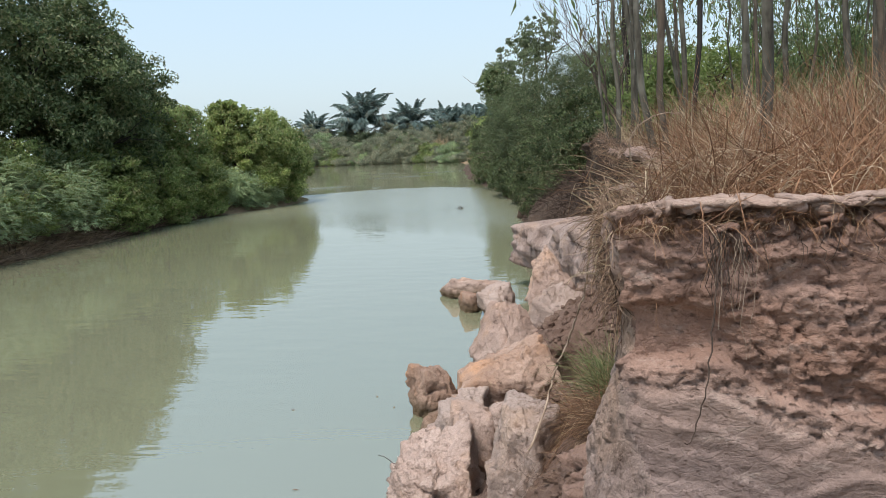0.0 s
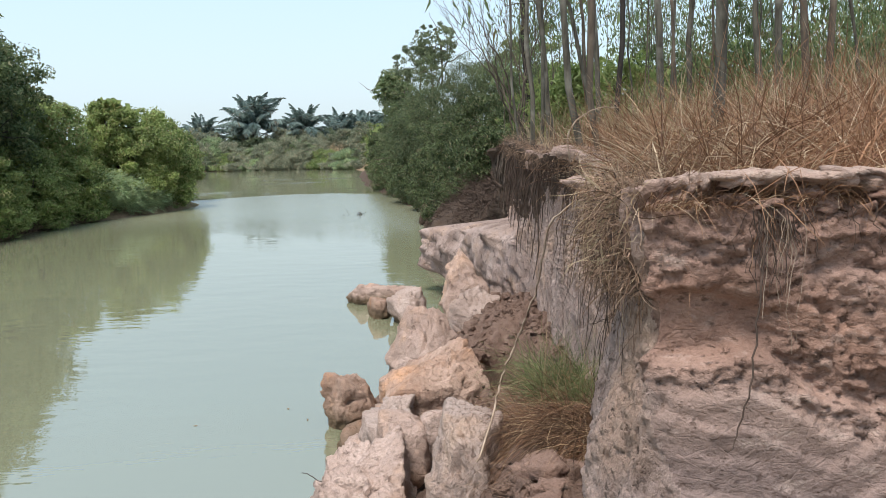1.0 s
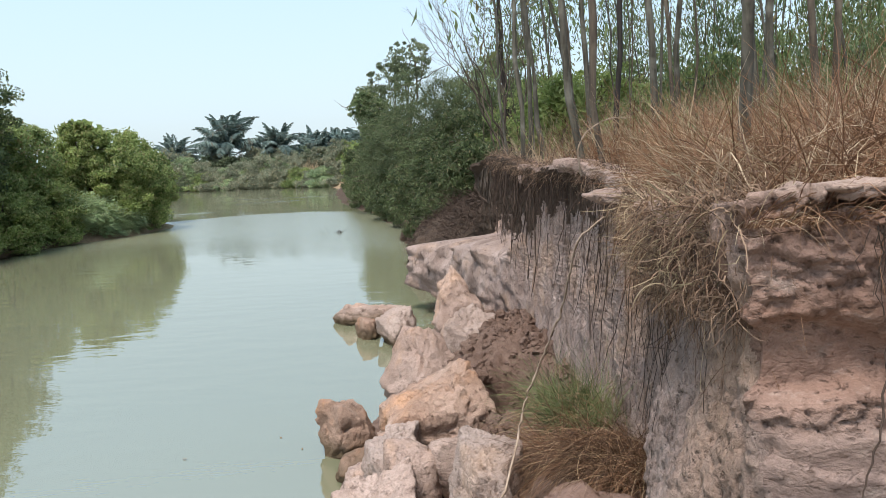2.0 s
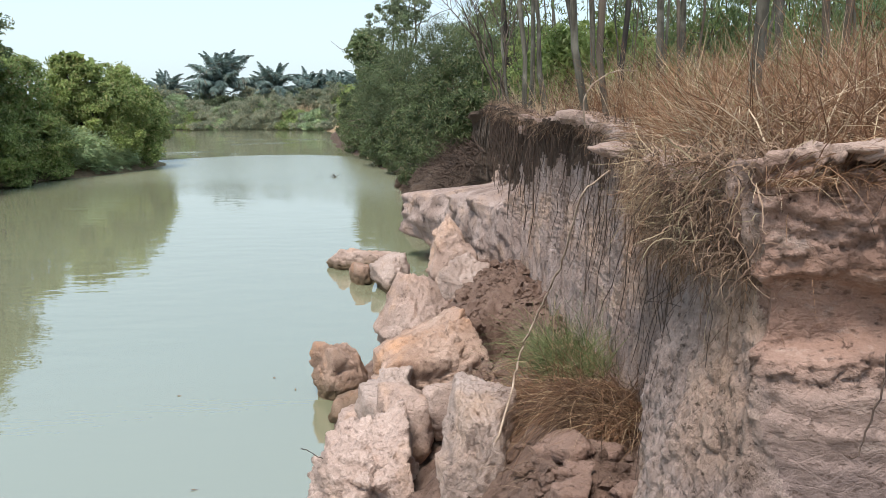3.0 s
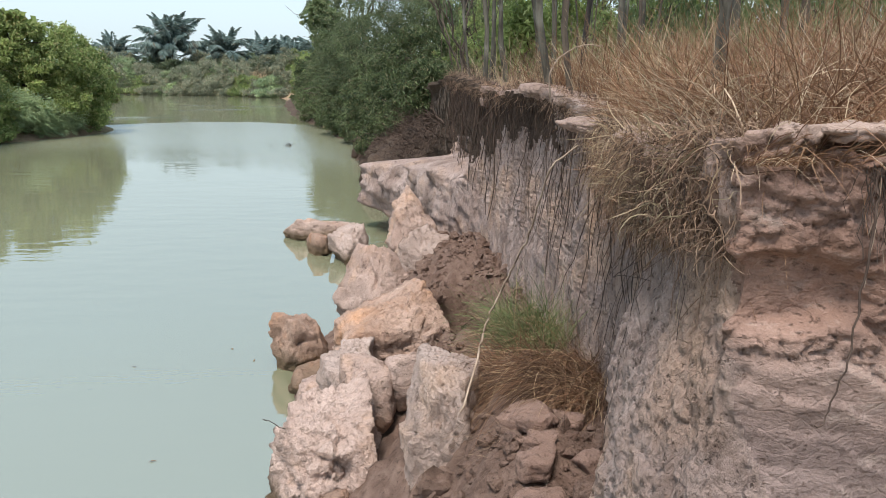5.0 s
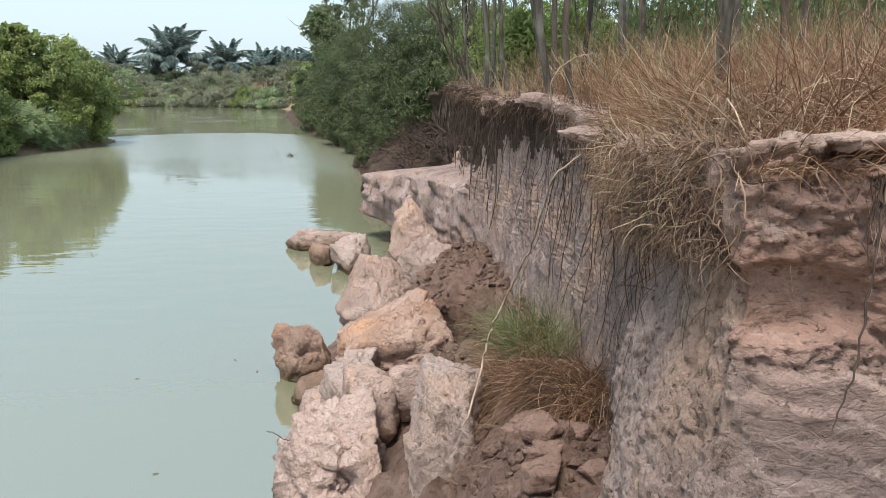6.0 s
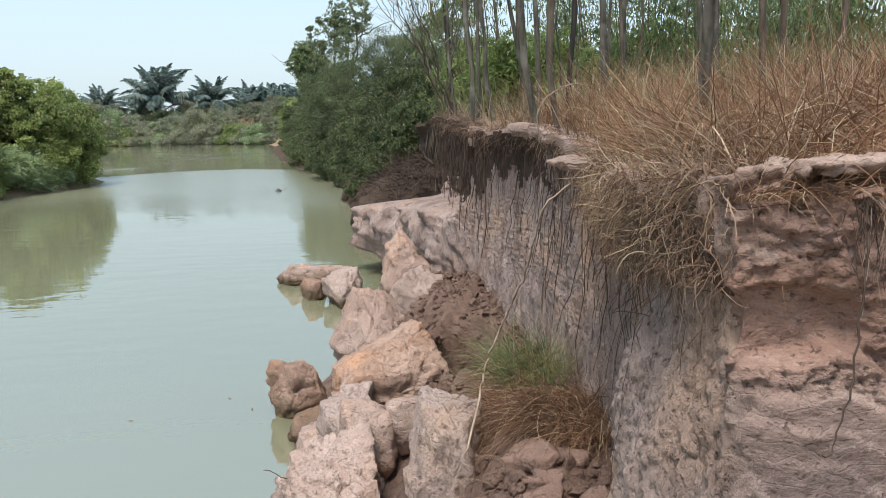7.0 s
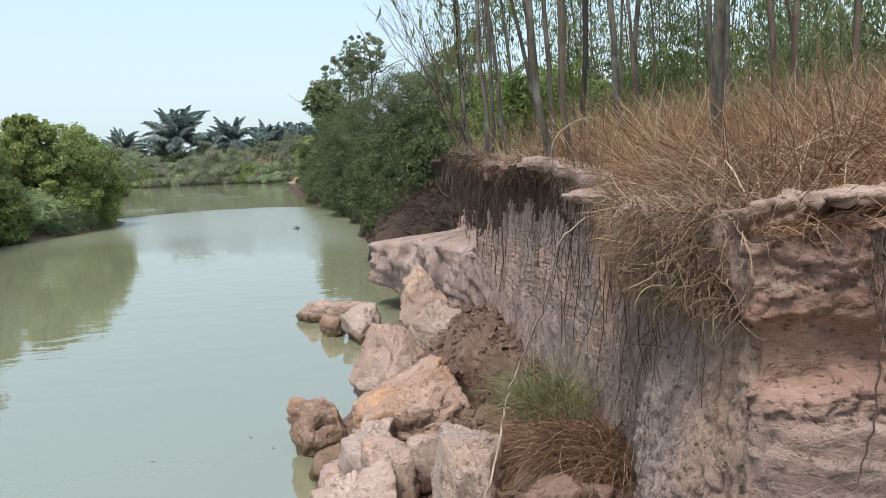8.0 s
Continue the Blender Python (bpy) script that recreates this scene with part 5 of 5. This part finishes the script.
# dead grass along the left shore
rs = np.random.RandomState(9)
n_ = 5000
ly_ = 13 + 16 * rs.rand(n_)
lx_ = lerp_table(WATER_L, ly_) - 1.6 * rs.rand(n_)
lz_ = ground_height(lx_, ly_)
hd_ = unit(np.stack([0.5 + 0.5 * rs.normal(size=n_), 0.8 * rs.normal(size=n_), 0.2 + 0.6 * rs.rand(n_)], 1))
bd_ = np.stack([0.4 * rs.rand(n_), 0.3 * rs.normal(size=n_), -0.5 * rs.rand(n_)], 1)
thing("dead_grass", ribbons("dead_grass", np.stack([lx_, ly_, lz_ + 0.02], 1), hd_, bd_, 0.3 + 0.5 * rs.rand(n_), 0.012 + 0.016 * rs.rand(n_), GRASS_MAT, 4, 9), "flattened brown dead grass along the shore", "grass", kind="stuff")

# right bank bushes and the taller trees behind
shrub("bamboo_thicket", (0.6, 37.5, 1.0), [(-0.3, 37.5, 3.4, 3.0, 3.0, 3.1), (1.9, 34.5, 4.0, 2.4, 2.6, 2.7), (-2.0, 40.5, 2.6, 2.2, 3.0, 2.5), (-0.3, 34.5, 1.9, 1.8, 2.2, 1.8), (-2.4, 37.5, 1.3, 1.4, 2.0, 1.3), (0.6, 36, 5.1, 1.6, 1.6, 1.2), (3.0, 36, 4.6, 1.5, 1.6, 1.3)], 1250, 150, 0.42, (0.115, 0.024), LEAF_BAMBOO,
      "dense fine-leaved green thicket overhanging the river", 131, "shrub", "bushes on the right bank", droop=0.5)
shrub("bamboo_thicket", (-3.2, 46, 1.0), [(-3.0, 45.5, 2.4, 2.0, 3.0, 2.5), (-1.8, 48, 3.6, 2.4, 3, 2.6), (-4.4, 48, 1.5, 1.6, 2.6, 1.6)], 420, 110, 0.42, (0.16, 0.04), LEAF_BAMBOO, "fine-leaved thicket by the water", 132, "shrub", "bushes on the right bank", droop=0.5)
shrub("riverside_bush", (-1.8, 35.5, 0.5), [(-1.5, 29.5, 0.7, 0.9, 1.8, 0.75), (-2.3, 33.5, 0.8, 1.1, 2.0, 0.9), (-3.2, 38.5, 0.9, 1.2, 2.5, 1.0), (-4.4, 43.5, 0.9, 1.2, 2.6, 1.0)], 420, 60, 0.24, (0.16, 0.05), LEAF_BAMBOO, "low dark scrub along the water's edge", 138, "shrub", "bushes on the right bank", droop=0.4)
shrub("riverside_bush", (-4.6, 56, 0.8), [(-5.4, 56, 1.8, 1.7, 2.8, 1.9), (-4.4, 58, 2.8, 1.8, 2.4, 1.8)], 330, 50, 0.34, (0.2, 0.06), LEAF_BAMBOO, "fine-leaved bush at the river bend", 136, "shrub", "bushes on the right bank", droop=0.4)
shrub("riverside_bush", (-6.0, 65, 0.8), [(-6.6, 65, 1.9, 1.8, 3.2, 2.1), (-5.5, 69, 2.6, 2.0, 3, 2.2)], 330, 50, 0.36, (0.22, 0.07), LEAF_MID, "green bush at the river bend", 137, "shrub", "bushes on the right bank", droop=0.3)
shrub("riverside_bush", (0.9, 28.5, 1.3), [(0.9, 28.5, 2.7, 1.5, 2.0, 1.6), (-0.5, 30.0, 1.5, 1.2, 2.0, 1.3), (-1.2, 32.5, 1.2, 1.3, 2.0, 1.3)], 380, 70, 0.28, (0.16, 0.045), LEAF_BAMBOO, "dark green bush on the crumbling bank", 133, "shrub", "bushes on the right bank", droop=0.4)
shrub("tall_tree", (-3.0, 60, 1.5), [(-3.6, 60, 8.6, 1.9, 2, 1.8), (-2.0, 60, 10.2, 1.7, 1.8, 1.6), (-5.0, 59, 7.2, 1.3, 1.5, 1.2)], 260, 24, 0.30, (0.24, 0.11), LEAF_TALL, "tall tree with a loose open crown", 134, "tree", "trees on the right bank", stems=6, inner=0.2)
shrub("tall_tree", (-4.5, 57, 1.5), [(-5.3, 57, 6.6, 1.2, 1.3, 1.1), (-4.2, 57, 5.2, 1.5, 1.5, 1.4)], 260, 30, 0.3, (0.24, 0.12), LEAF_DARK, "dark-leaved tree behind the thicket", 135, "tree", "trees on the right bank", stems=4, inner=0.3)
for k_, (x_, y_, r_, h_, m_) in enumerate([(6, 47, 3.4, 5.0, LEAF_MID), (11, 45, 3.6, 3.8, LEAF_GUM), (17, 44, 4.0, 4.2, LEAF_MID), (24, 46, 4.5, 4, LEAF_GUM), (32, 48, 5, 4.5, LEAF_MID), (3.5, 42, 2.4, 7.0, LEAF_MID), (9, 40, 2.5, 3.6, LEAF_GUM), (15, 38, 3.0, 3.0, LEAF_GUM)]):
    shrub("forest_tree", (x_, y_, 2.6), [(x_, y_, 2.6 + h_ * 0.3, r_, r_, h_ * 0.34), (x_ + 0.6, y_ + 0.5, 2.6 + h_ * 0.62, r_ * 0.75, r_ * 0.8, h_ * 0.3), (x_ - r_ * 0.5, y_ - 0.6, 2.4 + h_ * 0.25, r_ * 0.7, r_ * 0.6, h_ * 0.3)],
          130, 60, 0.42, (0.25, 0.09), m_, "green leafy tree in the wood behind the bank", 140 + k_, "tree", "wood behind the bank", inner=0.35)
for k_, (x_, y_, r_, h_, m_) in enumerate([(3.2, 19, 1.2, 3.0, LEAF_YOUNG), (4.8, 16.5, 1.2, 2.6, LEAF_MID), (6.6, 19, 1.5, 3.4, LEAF_YOUNG), (8.6, 16.5, 1.5, 3.0, LEAF_MID), (2.6, 24, 1.5, 3.4, LEAF_MID), (5.5, 25, 1.8, 4.2, LEAF_GUM),
                                           (9.5, 23, 2.0, 4.4, LEAF_YOUNG), (12.5, 20, 1.4, 2.2, LEAF_MID), (13.5, 27, 2.4, 5.5, LEAF_GUM), (7.5, 30, 2.2, 5.5, LEAF_MID), (3.4, 31, 1.8, 4.5, LEAF_YOUNG), (18, 27, 2.6, 5.5, LEAF_MID), (1.6, 13.5, 0.5, 1.6, LEAF_YOUNG)]):
    shrub("undergrowth_shrub", (x_, y_, 2.5), [(x_, y_, 2.6 + 0.28 * h_, r_, r_, 0.33 * h_), (x_ + 0.4 * r_, y_ - 0.3, 2.6 + 0.5 * h_, 0.6 * r_, 0.6 * r_, 0.22 * h_)], 120, 30, 0.2, (0.13, 0.05), m_,
          "young leafy shrub among the tree trunks", 160 + k_, "shrub", "undergrowth of the wood", inner=0.25)


for k_, (x_, y_, z_, r_) in enumerate([(0.3, 21.5, 2.0, 1.0), (-0.3, 25.0, 1.6, 1.3), (0.5, 18.0, 2.4, 0.6), (-0.5, 22.8, 0.9, 0.7)]):
    shrub("bank_shrub", (x_ + 0.2, y_, z_ - 0.5), [(x_, y_, z_, r_, r_, 0.8 * r_), (x_ - 0.5 * r_, y_, z_ - 0.6 * r_, 0.7 * r_, 0.8 * r_, 0.5 * r_)], 230, 44, 0.18, (0.12, 0.035), LEAF_BAMBOO, "dark scrubby bush on the crumbling bank", 190 + k_, "shrub", "bushes on the right bank", droop=0.5)
rs = np.random.RandomState(21)
n_ = 2600
by_ = 14.2 + 14 * rs.rand(n_)
bx_ = lerp_table(CLIFF_X, by_) - 0.1 - 1.15 * rs.rand(n_)
bz_ = np.clip(1.7 * (1 - (lerp_table(CLIFF_X, by_) - bx_ - 0.1) / 1.3), 0.05, 2.2) + 0.08
bh_ = unit(np.stack([-0.5 + 0.6 * rs.normal(size=n_), 0.8 * rs.normal(size=n_), 0.2 + 0.5 * rs.normal(size=n_)], 1))
thing("dead_brush", strands("dead_brush", np.stack([bx_, by_, bz_], 1), bh_, 0.25 + 0.6 * rs.rand(n_), 0.006 + 0.012 * rs.rand(n_), ROOT_DARK, 8, 0.4, (0, 0, -0.12), 21), "tangled dead twigs and roots on the dark bank", "brush", kind="stuff")


# ------------------------------------------------------------------ slender gum trees
def gum_tree(base, radius, height, lean, bark, seed, leaves=500, label="slender grey gum tree with straight bare trunk", low=0.45):
    rs = np.random.RandomState(seed)
    top = empty_thing("gum_tree", base, label, "tree", "gum trees on the bank")
    m = 16
    u = np.linspace(0, 1, m)
    wob = np.cumsum(rs.normal(size=(m, 2)), 0) * 0.017 * height / 4
    wob -= wob[0]
    p = np.stack([lean[0] * height * u + wob[:, 0], lean[1] * height * u + wob[:, 1], height * u - 0.12], 1)
    tb = Tubes()
    r = radius * (1 - 0.75 * u) * (1 + 0.10 * rs.normal(size=m) * (u > 0.02))
    r[0] *= 1.15
    tb.add(p, r, 10)
    under("trunk", tb.mesh("gum_trunk", bark), top)
    tb = Tubes()
    tips = []
    for _ in range(9):
        i = int(m * (low + (0.97 - low) * rs.rand()))
        d = unit(np.array([[rs.normal(), rs.normal(), 0.7]]))[0]
        b = limb_path(p[min(i, m - 1)], d, 0.9 + 0.9 * rs.rand(), rs, 0.3)
        tb.add(b, np.linspace(radius * 0.28, 0.004, 8), 5)
        tips += [b[4], b[6], b[7]]
    tagged(under("branches", tb.mesh("gum_branches", bark), top), kind="stuff")
    tips = np.array(tips + [p[-1]])
    idx = rs.randint(len(tips), size=leaves)
    c = tips[idx] + rs.normal(size=(leaves, 3)) * [0.3, 0.3, 0.4]
    ax = unit(np.stack([0.5 * rs.normal(size=leaves), 0.5 * rs.normal(size=leaves), -1 + 0.5 * rs.normal(size=leaves)], 1))
    k = 0.7 + 0.6 * rs.rand(leaves)
    under("crown", leaf_mesh("gum_crown", c, ax, unit(rs.normal(size=(leaves, 3))), (0.15 if base[1] < 10 else 0.2) * k, (0.028 if base[1] < 10 else 0.042) * k, LEAF_GUM), top)
    return top


GUMS = [  # x, y, radius, height, lean, bark
    (0.74, 6.33, 0.042, 9, -0.035, BARK_GREY), (0.86, 5.95, 0.036, 9, -0.07, BARK_BROWN), (0.97, 4.02, 0.029, 10, 0.0, BARK_GREY), (1.0, 10.2, 0.05, 9, -0.07, BARK_GREY), (0.74, 9.8, 0.045, 9, -0.06, BARK_GREY),
    (0.62, 10.8, 0.036, 8, -0.05, BARK_GREY), (0.95, 11.6, 0.04, 8, -0.02, BARK_GREY), (2.02, 24.7, 0.13, 12, -0.03, BARK_DARK), (2.12, 5.56, 0.038, 9, 0.0, BARK_BROWN), (2.45, 5.9, 0.034, 9, 0.0, BARK_BROWN),
    (3.24, 8.75, 0.07, 10, 0.0, BARK_GREY), (1.93, 8.45, 0.055, 10, -0.02, BARK_GREY), (1.78, 7.53, 0.028, 7, 0.02, BARK_BROWN), (1.12, 7.0, 0.034, 8, -0.01, BARK_DARK), (1.45, 9.6, 0.045, 9, -0.03, BARK_GREY),
    (2.6, 7.6, 0.04, 9, 0.01, BARK_GREY), (3.6, 6.9, 0.045, 9, -0.01, BARK_BROWN), (2.9, 10.8, 0.05, 10, 0.02, BARK_GREY),
]
rs = np.random.RandomState(44)
for k_ in range(66):
    y_ = 9.5 + 21 * rs.rand()
    GUMS.append((0.9 + (0.5 * y_) * rs.rand(), y_, 0.014 + 0.034 * rs.rand() ** 2, 8 + 3 * rs.rand(), 0.05 * rs.normal() - 0.02, (BARK_GREY, BARK_GREY, BARK_BROWN)[k_ % 3]))
for k_, (x_, y_, r_, h_, l_, b_) in enumerate(GUMS):
    x_, r_ = max(x_, float(lerp_table(CLIFF_X, y_)) + 0.16), r_ * (0.74 if y_ > 5 else 1)
    z_ = float(ground_height(np.array([x_]), np.array([y_]))[0])
    gum_tree((x_, y_, z_), r_, h_, (l_, 0.02 * math.sin(k_ * 2.1)), b_, 400 + k_, 380 if y_ < 10 else 620,
             "slender grey gum tree with straight bare trunk" if b_ is BARK_GREY else ("thin gum tree with brown bark" if b_ is BARK_BROWN else "dark slender tree with blackened trunk"), 0.42 if y_ < 14 else 0.3)
# hanging gum foliage lower down among the trunks
for k_, (x_, y_, z_, r_) in enumerate([(5.2, 11.5, 3.6, 0.9), (6.6, 12.5, 3.8, 1.0), (4.6, 14, 4.0, 0.9), (7.6, 15, 4.4, 1.1), (5.6, 9.6, 3.4, 0.7)]):
    shrub("gum_sapling", (x_, y_, 2.6), [(x_, y_, z_, r_, r_, 1.1)], 170, 16, 0.2, (0.14, 0.026), LEAF_GUM, "young gum tree with narrow hanging leaves", 480 + k_, "tree", "gum saplings", droop=2.2, stems=2, bark=BARK_GREY, inner=0.1)


# ------------------------------------------------------------------ bare tree at the bank's end
def bare_tree(base, seed, height, label):
    rs = np.random.RandomState(seed)
    top = empty_thing("bare_tree", base, label, "tree", "bare trees")
    tb = Tubes()
    for k in range(3):
        branching(tb, (0.25 * rs.normal(), 0.25 * rs.normal(), -0.15), unit(np.array([[-0.12 + 0.2 * rs.normal(), 0.1 * rs.normal(), 1]]))[0], height * 0.42, 0.032, 4, rs, 3, 0.62, 0.26)
    tagged(under("branchwork", tb.mesh("bare_branches", DEAD_WOOD), top), kind="stuff")


bare_tree((0.95, 20.0, 2.35), 7, 4.6, "leafless tree with thin grey twigs")
bare_tree((1.3, 17.0, 2.5), 17, 3.6, "small leafless tree with crooked twigs")


# ------------------------------------------------------------------ oil palms far off
def frond_mesh(seed, length, arch):
    rs = np.random.RandomState(seed)
    u = np.linspace(0, 1, 14)
    x = length * (u - 0.12 * u ** 3)
    z = length * (0.55 * u - arch * u ** 2.2)
    rach = np.stack([x, 0 * u, z], 1)
    m = 64
    uu = np.linspace(0.12, 1, m)
    c0 = np.stack([np.interp(uu, u, rach[:, k]) for k in range(3)], 1)
    cs, ax, ln = [], [], []
    for sgn in (-1, 1):
        a = np.stack([0.55 + 0.1 * rs.normal(size=m), sgn * np.ones(m), -0.75 + 0.25 * rs.normal(size=m)], 1)
        a = unit(a)
        l = length * 0.21 * np.sin(np.pi * np.clip(uu * 0.85 + 0.12, 0, 1)) + 0.1
        cs.append(c0 + a * l[:, None] * 0.5)
        ax.append(a)
        ln.append(l)
    cs, ax, ln = np.concatenate(cs), np.concatenate(ax), np.concatenate(ln)
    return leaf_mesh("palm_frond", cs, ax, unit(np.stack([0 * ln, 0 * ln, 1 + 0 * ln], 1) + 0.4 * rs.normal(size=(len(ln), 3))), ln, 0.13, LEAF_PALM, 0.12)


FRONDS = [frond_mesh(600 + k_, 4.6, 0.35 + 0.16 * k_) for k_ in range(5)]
STEM = Tubes()
STEM.add([(0, 0, -1), (0.02, 0, 0.2), (-0.02, 0.02, 0.6), (0, 0, 1)], [0.34, 0.3, 0.3, 0.36], 10)
PALM_STEM = STEM.mesh("palm_stem", BARK_BROWN)


def palm(base, trunk, scale, seed, fronds=38):
    rs = np.random.RandomState(seed)
    top = empty_thing("oil_palm", base, "oil palm with arching blue-green fronds paled by painted haze", "palm", "oil palms on the far bank")
    tr = under("trunk", PALM_STEM, top)
    tr.matrix_basis = pose(0, 0, trunk / 2) @ Matrix.Diagonal((1, 1, trunk / 2, 1))
    for k in range(fronds):
        f = under("frond", FRONDS[rs.randint(5)], top)
        up = -66 + 96 * (k / fronds) ** 1.1 + 8 * rs.normal()
        s = scale * (0.85 + 0.3 * rs.rand())
        f.matrix_basis = pose(0, 0, trunk, 0, 0, 137.5 * k + 10 * rs.normal()) @ pose(0, 0, 0, 0, up, 0) @ Matrix.Diagonal((s, s, s, 1))


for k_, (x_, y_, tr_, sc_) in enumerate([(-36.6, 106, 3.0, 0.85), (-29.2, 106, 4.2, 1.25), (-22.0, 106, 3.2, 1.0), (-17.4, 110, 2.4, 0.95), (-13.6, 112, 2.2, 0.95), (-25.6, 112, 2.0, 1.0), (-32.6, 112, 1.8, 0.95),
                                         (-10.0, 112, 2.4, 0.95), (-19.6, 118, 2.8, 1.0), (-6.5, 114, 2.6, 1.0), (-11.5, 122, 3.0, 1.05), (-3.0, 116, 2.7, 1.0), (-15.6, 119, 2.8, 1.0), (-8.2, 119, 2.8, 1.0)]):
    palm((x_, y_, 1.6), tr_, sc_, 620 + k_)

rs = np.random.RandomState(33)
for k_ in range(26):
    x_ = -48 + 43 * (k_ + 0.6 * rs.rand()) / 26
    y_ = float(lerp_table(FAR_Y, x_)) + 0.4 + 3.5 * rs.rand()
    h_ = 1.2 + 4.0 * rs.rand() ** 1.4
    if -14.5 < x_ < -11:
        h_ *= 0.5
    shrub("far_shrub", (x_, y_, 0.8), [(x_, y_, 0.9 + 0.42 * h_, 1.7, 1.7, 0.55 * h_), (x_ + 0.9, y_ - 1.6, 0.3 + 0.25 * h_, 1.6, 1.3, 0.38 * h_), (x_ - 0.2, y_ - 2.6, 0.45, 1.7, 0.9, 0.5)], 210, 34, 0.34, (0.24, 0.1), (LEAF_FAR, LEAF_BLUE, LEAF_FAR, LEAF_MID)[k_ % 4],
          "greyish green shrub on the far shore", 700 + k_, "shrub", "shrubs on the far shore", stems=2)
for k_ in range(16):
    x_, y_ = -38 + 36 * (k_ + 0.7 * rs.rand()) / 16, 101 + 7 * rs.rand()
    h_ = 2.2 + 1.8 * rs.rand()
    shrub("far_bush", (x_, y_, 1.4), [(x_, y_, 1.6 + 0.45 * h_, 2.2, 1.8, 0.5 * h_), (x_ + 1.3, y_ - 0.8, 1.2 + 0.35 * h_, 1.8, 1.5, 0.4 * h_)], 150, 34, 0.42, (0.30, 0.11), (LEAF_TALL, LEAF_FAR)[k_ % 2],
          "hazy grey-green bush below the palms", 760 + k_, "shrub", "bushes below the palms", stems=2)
n_ = 6000
fx_ = -50 + 46 * rs.rand(n_)
fy_ = lerp_table(FAR_Y, fx_) + 3.0 + 10 * rs.rand(n_)
fz_ = ground_height(fx_, fy_)
thing("far_grass", ribbons("far_grass", np.stack([fx_, fy_, fz_], 1), unit(np.stack([0.4 * rs.normal(size=n_), 0.4 * rs.normal(size=n_), np.ones(n_)], 1)), 0.3 * rs.normal(size=(n_, 3)), 0.6 + 0.9 * rs.rand(n_), 0.05 + 0.05 * rs.rand(n_), GRASS_STRAW, 3, 3),
      "dry straw grass on the far shore", "grass", kind="stuff")

# ------------------------------------------------------------------ in and on the water
tb_ = Tubes()
rs = np.random.RandomState(3)
for dx_, dy_, dz_, r_ in ((-0.5, 0.2, 0.75, 0.02), (0.5, 0.1, 0.22, 0.05), (0.9, -0.1, 0.15, 0.03), (0.2, 0.3, 0.1, 0.04), (-0.7, 0, 0.12, 0.03)):
    tb_.add(limb_path((0.3 * dx_, 0, -0.25), unit(np.array([[dx_, dy_, dz_ + 0.25]]))[0], 0.25 + math.hypot(dx_, dz_), rs, 0.2), np.linspace(r_, r_ * 0.4, 8), 6)
tb_.add([(0.55, 0, -0.2), (0.62, 0.02, 0.0), (0.72, 0, 0.22), (0.85, 0, 0.05), (0.95, 0, -0.2)], [0.06, 0.07, 0.08, 0.07, 0.05], 7)
thing("sunken_branch", tb_.mesh("sunken_branch", BARK_DARK), "dark branch sticking out of the water", "branch", at=(-4.45, 28.2, 0.0)).scale = (0.42, 0.42, 0.42)
for k_, (x_, y_) in enumerate([(-2.22, 5.26), (-1.84, 7.09), (-2.9, 7.0), (-9.24, 19.7), (-2.1, 7.4), (-1.9, 14.4), (-2.4, 16.2)]):
    lf_ = leaf_mesh("floating_leaf", np.array([[0, 0, 0.006]]), np.array([[1, 0.3, 0.0]]), np.array([[0, 0, 1.0]]), 0.06, 0.016, GRASS_STRAW, 0.05)
    fl_ = thing("floating_leaf", lf_, "pale dead leaf floating on the water", "leaf", "floating leaves", at=(x_, y_, 0))
    fl_.rotation_euler = (0, 0, k_ * 1.3)
root_line("water_twig", [(-0.95, 4.75, 0.35), (-1.22, 4.72, 0.47), (-1.32, 4.75, 0.53), (-1.36, 4.7, 0.56)], (0.004, 0.002), DEAD_WOOD, "thin dead twig beside the boulder", seed=11)
root_line("water_twig", [(-0.95, 4.45, 0.10), (-1.15, 4.42, 0.14), (-1.28, 4.45, 0.10), (-1.4, 4.4, 0.02)], (0.006, 0.003), DEAD_WOOD, "thin dead twig at the water's edge", seed=12)
